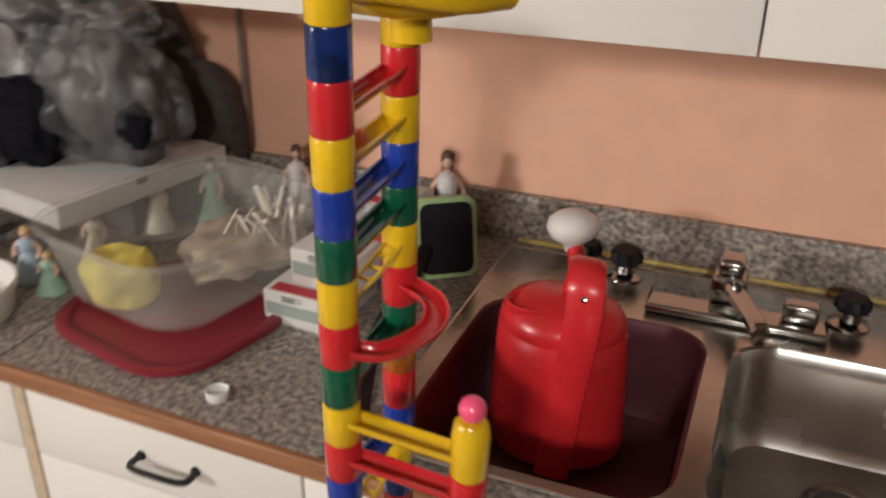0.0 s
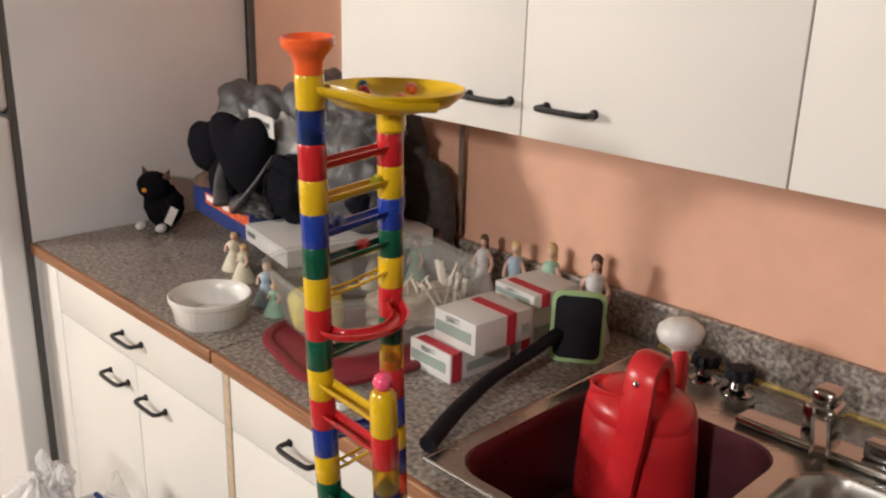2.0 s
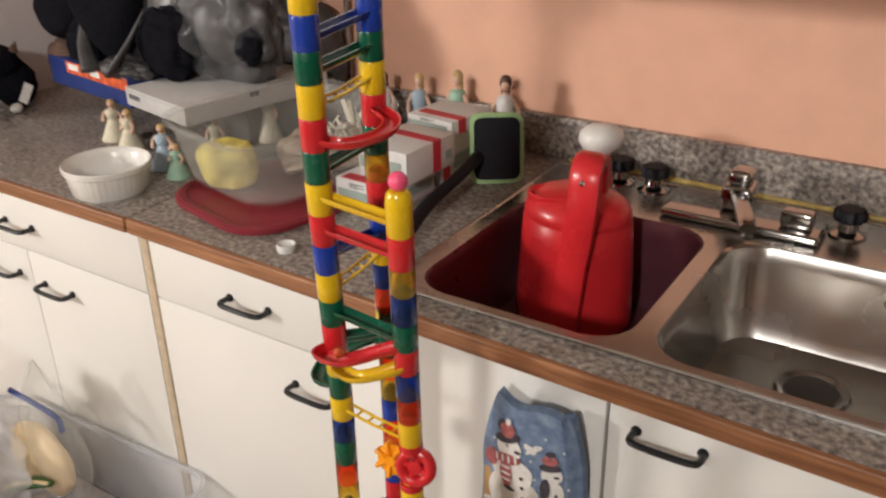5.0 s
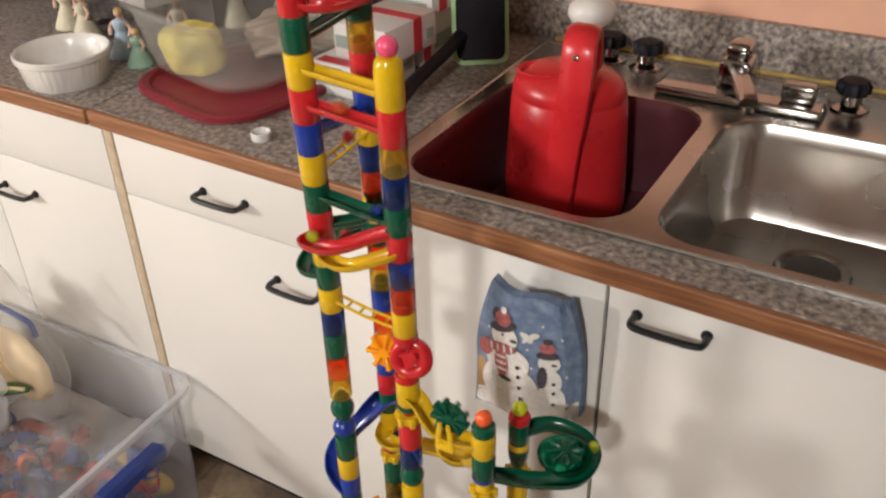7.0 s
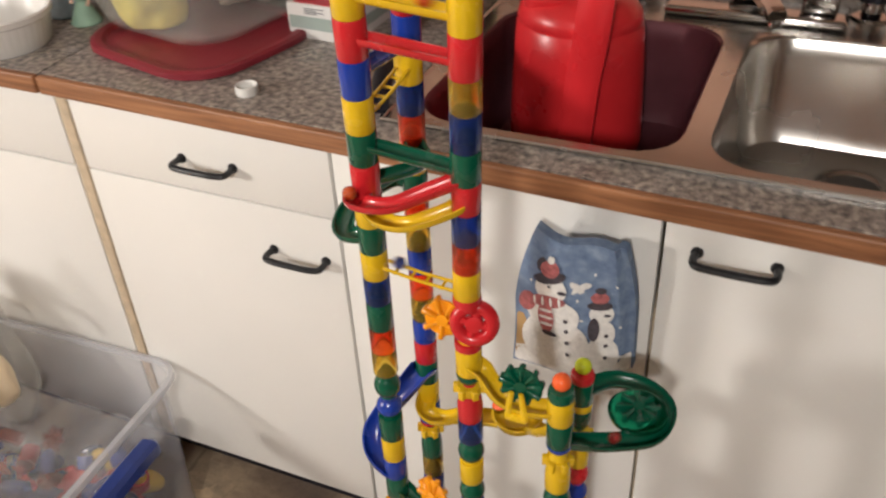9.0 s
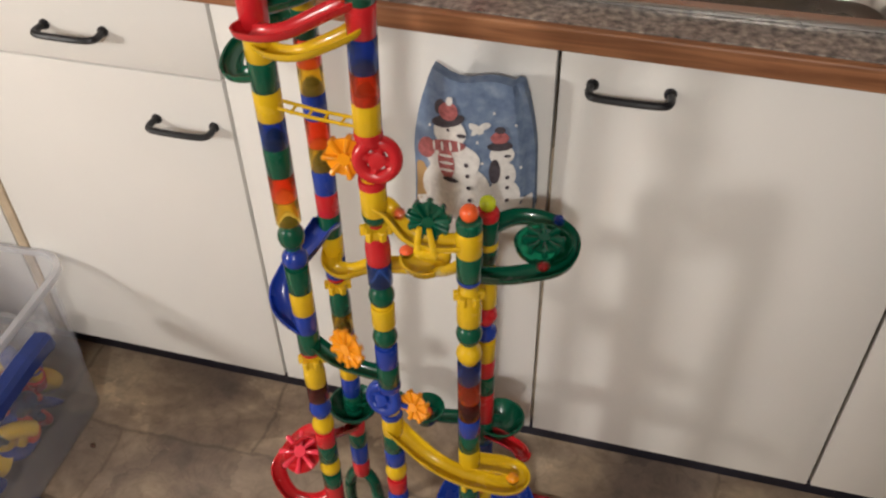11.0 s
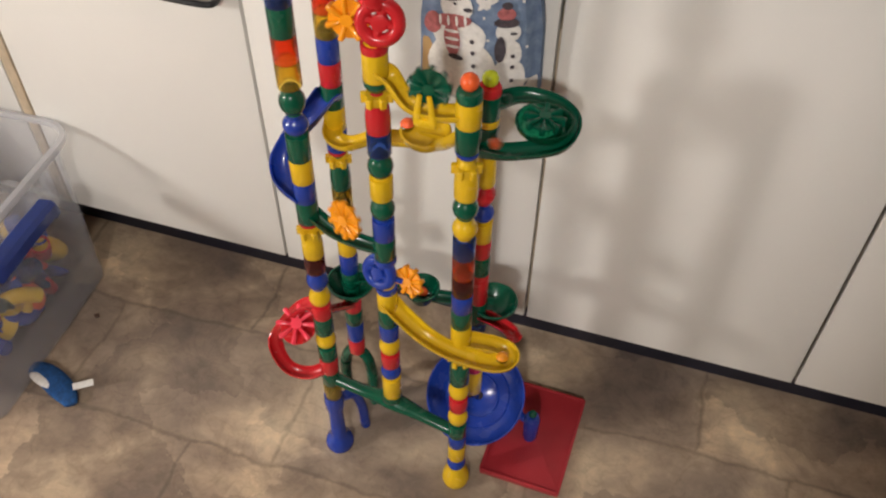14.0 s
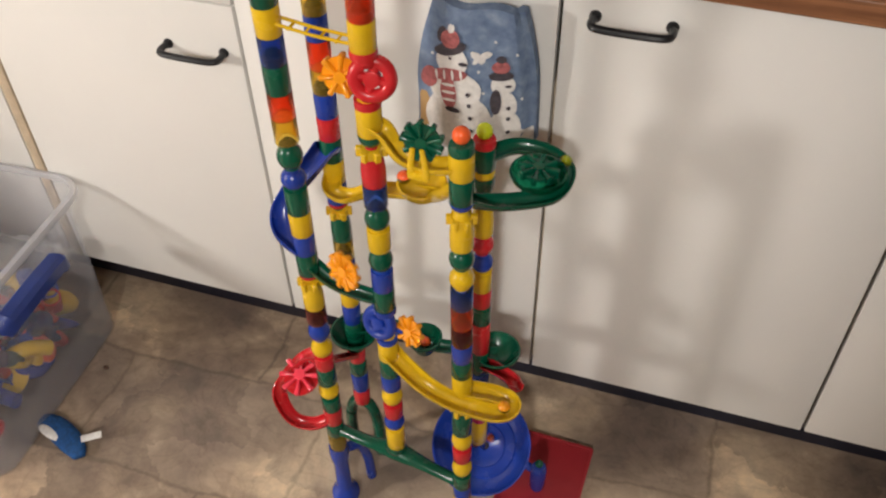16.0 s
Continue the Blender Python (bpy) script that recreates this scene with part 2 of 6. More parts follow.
def vinyl():
    """Sheet flooring printed as worn slate: squared slabs, each of its own tone, mottled and veined, with thin dark joints."""
    m = material("slate_print_vinyl", (0.25, 0.2, 0.16), 0.42)
    t, links = m.node_tree, m.node_tree.links
    co = t.nodes.new("ShaderNodeTexCoord")

    def mixed(kind, a, b, fac=1.0):
        n = t.nodes.new("ShaderNodeMix")
        n.data_type, n.blend_type = "RGBA", kind
        n.inputs["Factor"].default_value = fac
        links.new(a, n.inputs["A"])
        links.new(b, n.inputs["B"])
        return n
    warp = node(m, "ShaderNodeTexNoise", Scale=9.0, Detail=5.0, Roughness=0.6)
    shift = t.nodes.new("ShaderNodeVectorMath")
    shift.operation = "MULTIPLY_ADD"
    shift.inputs[1].default_value = (0.17, 0.17, 0.0)
    links.new(co.outputs["Object"], warp.inputs["Vector"])
    links.new(warp.outputs["Color"], shift.inputs[0])
    links.new(co.outputs["Object"], shift.inputs[2])
    sway = t.nodes.new("ShaderNodeVectorMath")
    sway.operation = "MULTIPLY_ADD"
    sway.inputs[1].default_value = (0.045, 0.045, 0.0)
    links.new(warp.outputs["Color"], sway.inputs[0])
    links.new(co.outputs["Object"], sway.inputs[2])
    slab_ = node(m, "ShaderNodeTexBrick", Scale=1.0)
    slab_.inputs["Mortar Size"].default_value = 0.006
    slab_.inputs["Mortar Smooth"].default_value = 1.0
    slab_.inputs["Brick Width"].default_value = 0.41
    slab_.inputs["Row Height"].default_value = 0.235
    slab_.inputs["Color1"].default_value = (0.84, 0.85, 0.88, 1)
    slab_.inputs["Color2"].default_value = (1.12, 1.10, 1.06, 1)
    slab_.inputs["Mortar"].default_value = (0.70, 0.69, 0.68, 1)
    slab_.offset = 0.37
    links.new(sway.outputs["Vector"], slab_.inputs["Vector"])
    stretch = t.nodes.new("ShaderNodeMapping")
    stretch.inputs["Scale"].default_value = (1.0, 1.12, 1.0)
    stretch.inputs["Rotation"].default_value = (0, 0, 0.45)
    links.new(co.outputs["Object"], stretch.inputs["Vector"])
    a = node(m, "ShaderNodeTexNoise", Scale=4.4, Detail=8.0, Roughness=0.56, Distortion=0.5)
    f = node(m, "ShaderNodeTexNoise", Scale=34.0, Detail=8.0, Roughness=0.70, Distortion=0.5)
    vein = node(m, "ShaderNodeTexNoise", Scale=8.0, Detail=5.0, Roughness=0.5, Distortion=1.6)
    for k in (a, f, vein):
        links.new(stretch.outputs["Vector"], k.inputs["Vector"])
    r = ramp(m, [(0.34, (0.225, 0.178, 0.150)), (0.46, (0.350, 0.278, 0.218)), (0.54, (0.48, 0.384, 0.288)), (0.64, (0.74, 0.61, 0.44))])
    r2 = ramp(m, [(0.34, (0.84, 0.83, 0.82)), (0.5, (1.0, 0.99, 0.98)), (0.66, (1.14, 1.12, 1.10))])
    r3 = ramp(m, [(0.475, (1.0, 1.0, 1.0)), (0.497, (0.62, 0.58, 0.55)), (0.503, (0.62, 0.58, 0.55)), (0.525, (1.0, 1.0, 1.0))])
    links.new(a.outputs["Fac"], r.inputs["Fac"])
    links.new(f.outputs["Fac"], r2.inputs["Fac"])
    links.new(vein.outputs["Fac"], r3.inputs["Fac"])
    mul = mixed("MULTIPLY", r.outputs["Color"], r2.outputs["Color"])
    veined = mixed("MULTIPLY", mul.outputs["Result"], r3.outputs["Color"], 0.28)
    toned = mixed("MULTIPLY", veined.outputs["Result"], slab_.outputs["Color"], 0.75)
    stone = node(m, "ShaderNodeTexVoronoi", Scale=4.6, Randomness=1.0)
    links.new(shift.outputs["Vector"], stone.inputs["Vector"])
    patch = ramp(m, [(0.1, (0.72, 0.70, 0.69)), (0.5, (0.96, 0.94, 0.91)), (0.9, (1.20, 1.16, 1.08))])
    links.new(stone.outputs["Color"], patch.inputs["Fac"])
    toned = mixed("MULTIPLY", toned.outputs["Result"], patch.outputs["Color"], 1.0)
    half = t.nodes.new("ShaderNodeMath")
    half.operation = "MULTIPLY"
    half.inputs[1].default_value = 0.19
    links.new(slab_.outputs["Fac"], half.inputs[0])
    joint = t.nodes.new("ShaderNodeMix")
    joint.data_type = "RGBA"
    links.new(half.outputs[0], joint.inputs["Factor"])
    links.new(toned.outputs["Result"], joint.inputs["A"])
    joint.inputs["B"].default_value = (0.095, 0.078, 0.068, 1)
    b = t.nodes["Principled BSDF"]
    links.new(joint.outputs["Result"], b.inputs["Base Color"])
    k = node(m, "ShaderNodeBump", Strength=0.25, Distance=0.002)
    links.new(f.outputs["Fac"], k.inputs["Height"])
    links.new(k.outputs["Normal"], b.inputs["Normal"])
    return m


def denim():
    m = material("blue_printed_terry", (0.16, 0.23, 0.33), 0.95)
    speckle(m, 70, [(0.3, (0.115, 0.165, 0.27)), (0.55, (0.17, 0.235, 0.35)), (0.75, (0.26, 0.33, 0.44))], detail=6.0, bump=0.9)
    return m


GRANITE, WOOD, STEEL, VINYL, TERRY = granite(), wood(), steel(), vinyl(), denim()
# steel with the reflection of the red can and dark room in its base colour
REFLECTMAROON = worn(material("maroon_reflection_steel", (0.115, 0.036, 0.046), 0.30, metal=0.30), 7, 0.35, 0.05)


# ---- building tools ----
def thing(name, at, label, category, group="", kind="", turn=0.0):
    ob = new(name)
    ob.matrix_basis = pose(*at, 0, 0, turn)
    ob.empty_display_size = 0.05
    return tagged(ob, label, category, group, kind)


def mesh_of(name, bm, mats, off=None, sharp=0.75):
    if off is not None:
        bmesh.ops.translate(bm, verts=bm.verts, vec=-Vector(off))
    bmesh.ops.recalc_face_normals(bm, faces=bm.faces)
    me = bpy.data.meshes.new(name)
    bm.to_mesh(me)
    bm.free()
    for m in mats if isinstance(mats, (list, tuple)) else [mats]:
        me.materials.append(m)
    for p in me.polygons:
        p.use_smooth = True
    me.set_sharp_from_angle(angle=sharp)
    return me


def part(name, bm, mats, parent=None, label="", off=None, sharp=0.75):
    ob = new(name, mesh_of(name, bm, mats, off, sharp))
    if parent is not None:
        ob.parent = parent
    if label:
        tagged(ob, label)
    return ob


def slab(x0, x1, y0, y1, z0, z1, bevel=0.0, bm=None, seg=2, slot=0):
    own = bm is None
    bm = bmesh.new() if own else bm
    g = bmesh.ops.create_cube(bm, size=1.0)
    vs = g["verts"]
    for v in vs:
        v.co = Vector(((x0 + x1) / 2 + v.co.x * (x1 - x0), (y0 + y1) / 2 + v.co.y * (y1 - y0), (z0 + z1) / 2 + v.co.z * (z1 - z0)))
    fs = {f for v in vs for f in v.link_faces}
    for f in fs:
        f.material_index = slot
    if bevel:
        es = {e for v in vs for e in v.link_edges}
        bmesh.ops.bevel(bm, geom=list(es), offset=bevel, segments=seg, affect="EDGES", profile=0.5, clamp_overlap=True)
    return bm


def lathe(profile, seg=28, bm=None, at=(0, 0, 0), slot=0, axis=None, squash=(1, 1)):
    """Turn (radius, height) pairs round the axis; a radius of nought closes an end."""
    bm = bm or bmesh.new()
    m = Matrix.Translation(at)
    if axis is not None:
        m = m @ Vector(axis).to_track_quat("Z", "Y").to_matrix().to_4x4()
    rings = []
    for r, z in profile:
        if r < 1e-6:
            rings.append([bm.verts.new(m @ Vector((0, 0, z)))])
        else:
            rings.append([bm.verts.new(m @ Vector((r * squash[0] * math.cos(2 * math.pi * i / seg), r * squash[1] * math.sin(2 * math.pi * i / seg), z))) for i in range(seg)])
    for a, b in zip(rings, rings[1:]):
        for i in range(seg):
            j = (i + 1) % seg
            q = [a[i % len(a)], a[j % len(a)], b[j % len(b)], b[i % len(b)]]
            q = list(dict.fromkeys(q))
            if len(q) > 2:
                try:
                    bm.faces.new(q).material_index = slot
                except ValueError:
                    pass
    return bm


def smooth_path(pts, n=6):
    """Catmull-Rom through the points."""
    pts = [Vector(p) for p in pts]
    if len(pts) < 3:
        return [pts[0].lerp(pts[-1], i / n) for i in range(n + 1)]
    e = [pts[0] * 2 - pts[1]] + pts + [pts[-1] * 2 - pts[-2]]
    out = []
    for k in range(1, len(e) - 2):
        a, b, c, d = e[k - 1:k + 3]
        for i in range(n):
            t = i / n
            out.append(0.5 * (2 * b + (c - a) * t + (2 * a - 5 * b + 4 * c - d) * t * t + (3 * b - a - 3 * c + d) * t ** 3))
    return out + [pts[-1]]


def sweep(path, section, bm=None, closed=True, caps=True, slot=0, scale=None):
    """Carry a cross-section (side, up) along a path that stays roughly level."""
    bm = bm or bmesh.new()
    rings = []
    side0 = None
    for i, p in enumerate(path):
        d = (path[min(i + 1, len(path) - 1)] - path[max(i - 1, 0)]).normalized()
        side = d.cross(Vector((0, 0, 1)))
        if side.length < 0.15:
            side = side0 or d.cross(Vector((0, 1, 0)))
        side.normalize()
        if side0 is not None and side.dot(side0) < 0:
            side.negate()
        side0 = side
        up = side.cross(d).normalized()
        k = scale(i / (len(path) - 1)) if scale else 1.0
        rings.append([bm.verts.new(p + side * (s * k) + up * (u * k)) for s, u in section])
    n = len(section)
    for a, b in zip(rings, rings[1:]):
        for i in range(n if closed else n - 1):
            j = (i + 1) % n
            bm.faces.new((a[i], a[j], b[j], b[i])).material_index = slot
    if caps and closed:
        bm.faces.new(rings[0]).material_index = slot
        bm.faces.new(rings[-1][::-1]).material_index = slot
    return bm


def circle(r, n=10, squash=1.0):
    return [(r * math.cos(2 * math.pi * i / n), r * squash * math.sin(2 * math.pi * i / n)) for i in range(n)]


def tube(pts, r, bm=None, n=6, seg=10, slot=0, scale=None, squash=1.0):
    return sweep(smooth_path(pts, n), circle(r, seg, squash), bm, slot=slot, scale=scale)


def gutter(r=0.0105, th=0.0022, n=8):
    """An open half-pipe cross-section with thickness."""
    out = [(r * math.cos(a), r * math.sin(a)) for a in [math.pi + math.pi * i / n for i in range(n + 1)]]
    inn = [((r - th) * math.cos(a), (r - th) * math.sin(a)) for a in [2 * math.pi - math.pi * i / n for i in range(n + 1)]]
    return out + inn


def track(pts, r=0.0105, bm=None, n=6, slot=0):
    return sweep(smooth_path(pts, n), gutter(r), bm, slot=slot)


def blob(at, size, seed=0, rough=0.12, freq=3.0, sub=3, bm=None, slot=0, turn=0.0):
    """A lumpy rounded form."""
    bm = bm or bmesh.new()
    g = bmesh.ops.create_icosphere(bm, subdivisions=sub, radius=1.0)
    q = Euler((0, 0, radians(turn))).to_matrix()
    for v in g["verts"]:
        d = v.co.normalized()
        k = 1 + rough * noise.noise(d * freq + Vector((seed * 3.7, seed * 1.3, seed)))
        v.co = Vector(at) + q @ Vector((d.x * size[0] * k, d.y * size[1] * k, d.z * size[2] * k))
    for f in {f for v in g["verts"] for f in v.link_faces}:
        f.material_index = slot
    return bm


# ---- the room ----
TOP, FACE, BACK = 0.905, 1.0, 1.655     # worktop height, cabinet fronts, back wall
X0, X1, Y0, HIGH = -3.6, 2.6, -3.0, 2.45

tagged(part("floor", slab(X0, X1, Y0, BACK + 0.1, -0.05, 0.0), VINYL), "brown and grey slate-print sheet vinyl floor", "floor", kind="structure")
tagged(part("wall_north", slab(X0, X1, BACK, BACK + 0.1, 0.0, HIGH), WALL), "salmon pink painted kitchen wall", "wall", kind="structure")
tagged(part("wall_south", slab(X0, X1, Y0 - 0.1, Y0, 0.0, HIGH), ROOMWALL), "plain tan painted wall", "wall", kind="structure")
tagged(part("wall_west", slab(X0 - 0.1, X0, Y0, BACK, 0.0, HIGH), ROOMWALL), "plain tan painted wall", "wall", kind="structure")
tagged(part("wall_east", slab(X1, X1 + 0.1, Y0, BACK, 0.0, HIGH), ROOMWALL), "plain tan painted wall", "wall", kind="structure")
# unseen wall, added to keep the far lamp off the lower right
tagged(part("light_block_west", slab(-1.70, -1.60, Y0, -0.92, 0.0, HIGH), ROOMWALL), "added unseen tan wall that cuts off part of the far lamp's light", "wall", kind="structure")
# unseen stub wall, added to block the ceiling lamp at the far right
tagged(part("light_block_east", slab(0.76, X1, -0.70, -0.60, 0.0, HIGH), ROOMWALL), "added unseen tan wall that shades the lower right of the kitchen", "wall", kind="structure")
tagged(part("ceiling", slab(X0, X1, Y0, BACK, HIGH, HIGH + 0.05), CEILING), "plain white ceiling", "ceiling", kind="structure")
tagged(part("toe_kick", slab(-1.455, X1, 1.092, 1.104, 0.0, 0.147), TOEKICK), "black vinyl toe kick under the cabinets", "toe kick", kind="structure")
tagged(part("backsplash", slab(-1.455, X1, 1.636, BACK, TOP + 0.001, 0.991, 0.003), GRANITE), "grey-brown speckled laminate backsplash", "backsplash", kind="structure")
tagged(part("caulk_line", tube([(-0.04, 1.633, TOP + 0.003), (0.4, 1.634, TOP + 0.003), (1.0, 1.633, TOP + 0.003)], 0.005, n=3, seg=6), CAULK), "yellowed caulk bead behind the sink", "caulk", kind="structure")


def pull(parent, x, y, z, length=0.096):
    """A black bow handle; x is its middle."""
    h = length / 2
    pts = [(x - h + 0.004, y, z), (x - h + 0.002, y - 0.018, z), (x - h + 0.010, y - 0.028, z), (x, y - 0.030, z), (x + h - 0.010, y - 0.028, z), (x + h - 0.002, y - 0.018, z), (x + h - 0.004, y, z)]
    bm = tube(pts, 0.0048, n=5, seg=8)
    lathe([(0.0, 0.0), (0.0075, 0.0), (0.0075, 0.003), (0.005, 0.006), (0.0, 0.006)], 12, bm, (x - h + 0.004, y, z), axis=(0, -1, 0))
    lathe([(0.0, 0.0), (0.0075, 0.0), (0.0075, 0.003), (0.005, 0.006), (0.0, 0.006)], 12, bm, (x + h - 0.004, y, z), axis=(0, -1, 0))
    return part("handle", bm, BLACK, parent, "black metal bow handle")


def base_unit(x0, x1, label, fronts, top=0.868):
    """fronts: name, x0, x1, z0, z1, handle (x, z) or None."""
    u = thing("base_cabinet", (0, 0, 0), label, "cabinet", "row of base cabinets")
    part("body", slab(x0, x1, FACE + 0.0215, BACK - 0.001, 0.147, top), CARCASS, u)
    for name, a, b, c, d, h in fronts:
        door = part(name, slab(a, b, FACE, FACE + 0.019, c, d, 0.0012), DOOR, u)
        if h:
            pull(door, h[0], FACE, h[1])
    return u


base_unit(-1.450, -0.586, "white laminate base cabinet with one drawer over two doors", [
    ("filler", -1.450, -1.352, 0.147, 0.866, None),
    ("drawer_front", -1.348, -0.588, 0.747, 0.866, (-0.960, 0.802)),
    ("door", -1.348, -0.957, 0.147, 0.744, (-1.041, 0.682)),
    ("door", -0.954, -0.588, 0.147, 0.744, (-0.871, 0.676))])
tagged(part("cabinet_stile", slab(-0.5835, -0.5645, FACE - 0.001, FACE + 0.02, 0.147, 0.868, 0.001), CARCASS), "bare tan wood stile between two cabinets", "stile", kind="structure")
base_unit(-0.5615, -0.121, "white laminate base cabinet with a drawer and a door", [
    ("drawer_front", -0.561, -0.123, 0.748, 0.866, (-0.326, 0.800)),
    ("door", -0.561, -0.123, 0.147, 0.745, (-0.193, 0.671))])
base_unit(-0.1185, 0.757, "white laminate sink cabinet with two tall doors", [
    ("door", -0.1175, 0.3155, 0.147, 0.864, (0.220, 0.770)),
    ("door", 0.3205, 0.7545, 0.147, 0.864, (0.403, 0.812))], 0.700)
base_unit(0.760, 1.560, "white laminate base cabinet beside the sink cabinet", [
    ("door", 0.760, 1.158, 0.147, 0.864, (1.10, 0.812)),
    ("door", 1.162, 1.558, 0.147, 0.864, (1.22, 0.812))])


def plate(xs, ys, holes, z, thick, bm=None, deep=True):
    """A level plate cut into cells, some left open."""
    bm = bm or bmesh.new()
    g = [[bm.verts.new((x, y, z)) for x in xs] for y in ys]
    for j in range(len(ys) - 1):
        for i in range(len(xs) - 1):
            if (i, j) not in holes:
                bm.faces.new((g[j][i], g[j][i + 1], g[j + 1][i + 1], g[j + 1][i]))
    if deep:
        thicken(bm, thick)
    return bm


def thicken(bm, thick):
    made = bmesh.ops.extrude_face_region(bm, geom=list(bm.faces))["geom"]
    for v in made:
        if isinstance(v, bmesh.types.BMVert):
            v.co.z -= thick


def worktop(name, x0, x1, hole, label, y0, y1):
    """y0, y1: where the front of the wooden edge lies at the two ends; the top is not quite square to the wall."""
    w = thing(name, (0, 0, 0), label, "worktop")

    def front(x):
        return y0 + (y1 - y0) * (x - x0) / (x1 - x0)
    if hole:
        a, b, c, d = hole
        bm = plate([x0, a, b, x1], [FACE, c, d, BACK - 0.0005], [(1, 1)], TOP, TOP - 0.8765)
    else:
        bm = slab(x0, x1, FACE, BACK - 0.0005, 0.8765, TOP)
    for v in bm.verts:
        if v.co.y < FACE + 0.001:
            v.co.y = front(v.co.x) + 0.012
    part("top", bm, GRANITE, w)
    bm = slab(x0, x1, FACE - 0.019, FACE - 0.0072, 0.8765, TOP - 0.0005, 0.003, seg=3)
    for v in bm.verts:
        v.co.y += front(v.co.x) - (FACE - 0.019)
    part("wooden_edge", bm, WOOD, w, "reddish-brown stained wooden edge strip")
    return w


worktop("worktop", -1.452, -0.592, None, "grey-brown speckled laminate worktop with wooden edge", 0.979, 0.978)
SINK = (-0.046, 0.790, 1.013, 1.600)
worktop("worktop", -0.588, 1.60, (SINK[0] + 0.012, SINK[1] - 0.012, SINK[2] + 0.006, SINK[3] - 0.012), "grey-brown speckled laminate worktop round a sink", 0.979, 0.913)


# ---- fridge ----
def fridge():
    f = thing("refrigerator", (-1.80, 1.3, 0), "tall white refrigerator with a grey side beside the worktop", "refrigerator")
    o = (-1.80, 1.3, 0)
    part("body", slab(-2.15, -1.457, 0.990, 1.640, 0.02, 1.78, 0.008), PANEL, f, "pale grey painted side", o)
    part("gasket", slab(-2.14, -1.463, 0.974, 0.990, 0.05, 1.77), SEAL, f, "dark rubber door seal", o)
    part("door", slab(-2.15, -1.459, 0.905, 0.974, 0.06, 1.222, 0.014, seg=4), FRIDGE, f, "", o)
    part("freezer_door", slab(-2.15, -1.459, 0.905, 0.974, 1.236, 1.77, 0.014, seg=4), FRIDGE, f, "", o)
    part("feet", slab(-2.12, -1.50, 1.02, 1.60, 0.0, 0.02), SEAL, f, "", o)


fridge()
tagged(part("wall_trim", slab(-1.452, -1.436, 1.640, BACK, 1.006, 2.2), SEAL), "dark narrow trim at the fridge and wall corner", "trim", kind="structure")


# ---- upper cabinets ----
def upper(x0, x1, label, doors):
    u = thing("wall_cabinet", (0, 0, 0), label, "wall cabinet", "row of wall cabinets")
    part("body", slab(x0, x1, 1.290, BACK - 0.0005, 1.352, 2.12), DOORUP, u)
    for a, b, h in doors:
        d = part("door", slab(a, b, 1.268, 1.287, 1.350, 2.12, 0.0012), DOORUP, u)
        if h is not None:
            pull(d, h, 1.268, 1.402)
    return u


upper(-0.556, 0.3205, "white laminate wall cabinet with two doors and black handles", [(-0.556, -0.1125, -0.178), (-0.1095, 0.3205, -0.018)])
upper(0.3235, 1.20, "white laminate wall cabinet with two doors", [(0.3235, 0.757, 0.70), (0.760, 1.20, 0.83)])
tagged(part("conduit", tube([(-0.585, 1.630, 1.0055), (-0.585, 1.631, 1.2), (-0.583, 1.631, 1.352)], 0.006, n=4, seg=8), CONDUIT), "thin grey conduit on the wall", "conduit", kind="structure")
part("conduit_clip", slab(-0.597, -0.573, 1.622, 1.655, 1.315, 1.345, 0.002), CONDUIT, bpy.data.objects["conduit"])


# ---- sink ----
def basin(bm, x0, x1, y0, y1, top, deep, slot=0):
    """An open bowl with rounded corners, hung from the rim."""
    rings = []
    for inset, z, r in [(0, top, 0.062), (0.003, top - 0.004, 0.062), (0.008, top - 0.03, 0.060), (0.012, top - deep + 0.03, 0.058), (0.022, top - deep + 0.008, 0.052), (0.045, top - deep, 0.045), (0.10, top - deep - 0.003, 0.03)]:
        a, b, c, d = x0 + inset, x1 - inset, y0 + inset, y1 - inset
        ring = []
        for cx, cy, s in [(b - r, d - r, 0), (a + r, d - r, 1), (a + r, c + r, 2), (b - r, c + r, 3)]:
            for i in range(6):
                t = (s + i / 5) * math.pi / 2
                ring.append(bm.verts.new((cx + r * math.cos(t), cy + r * math.sin(t), z)))
        rings.append(ring)
    for p, q in zip(rings, rings[1:]):
        for i in range(24):
            j = (i + 1) % 24
            bm.faces.new((p[i], p[j], q[j], q[i])).material_index = slot
    bm.faces.new(rings[-1]).material_index = slot
    return rings[0]


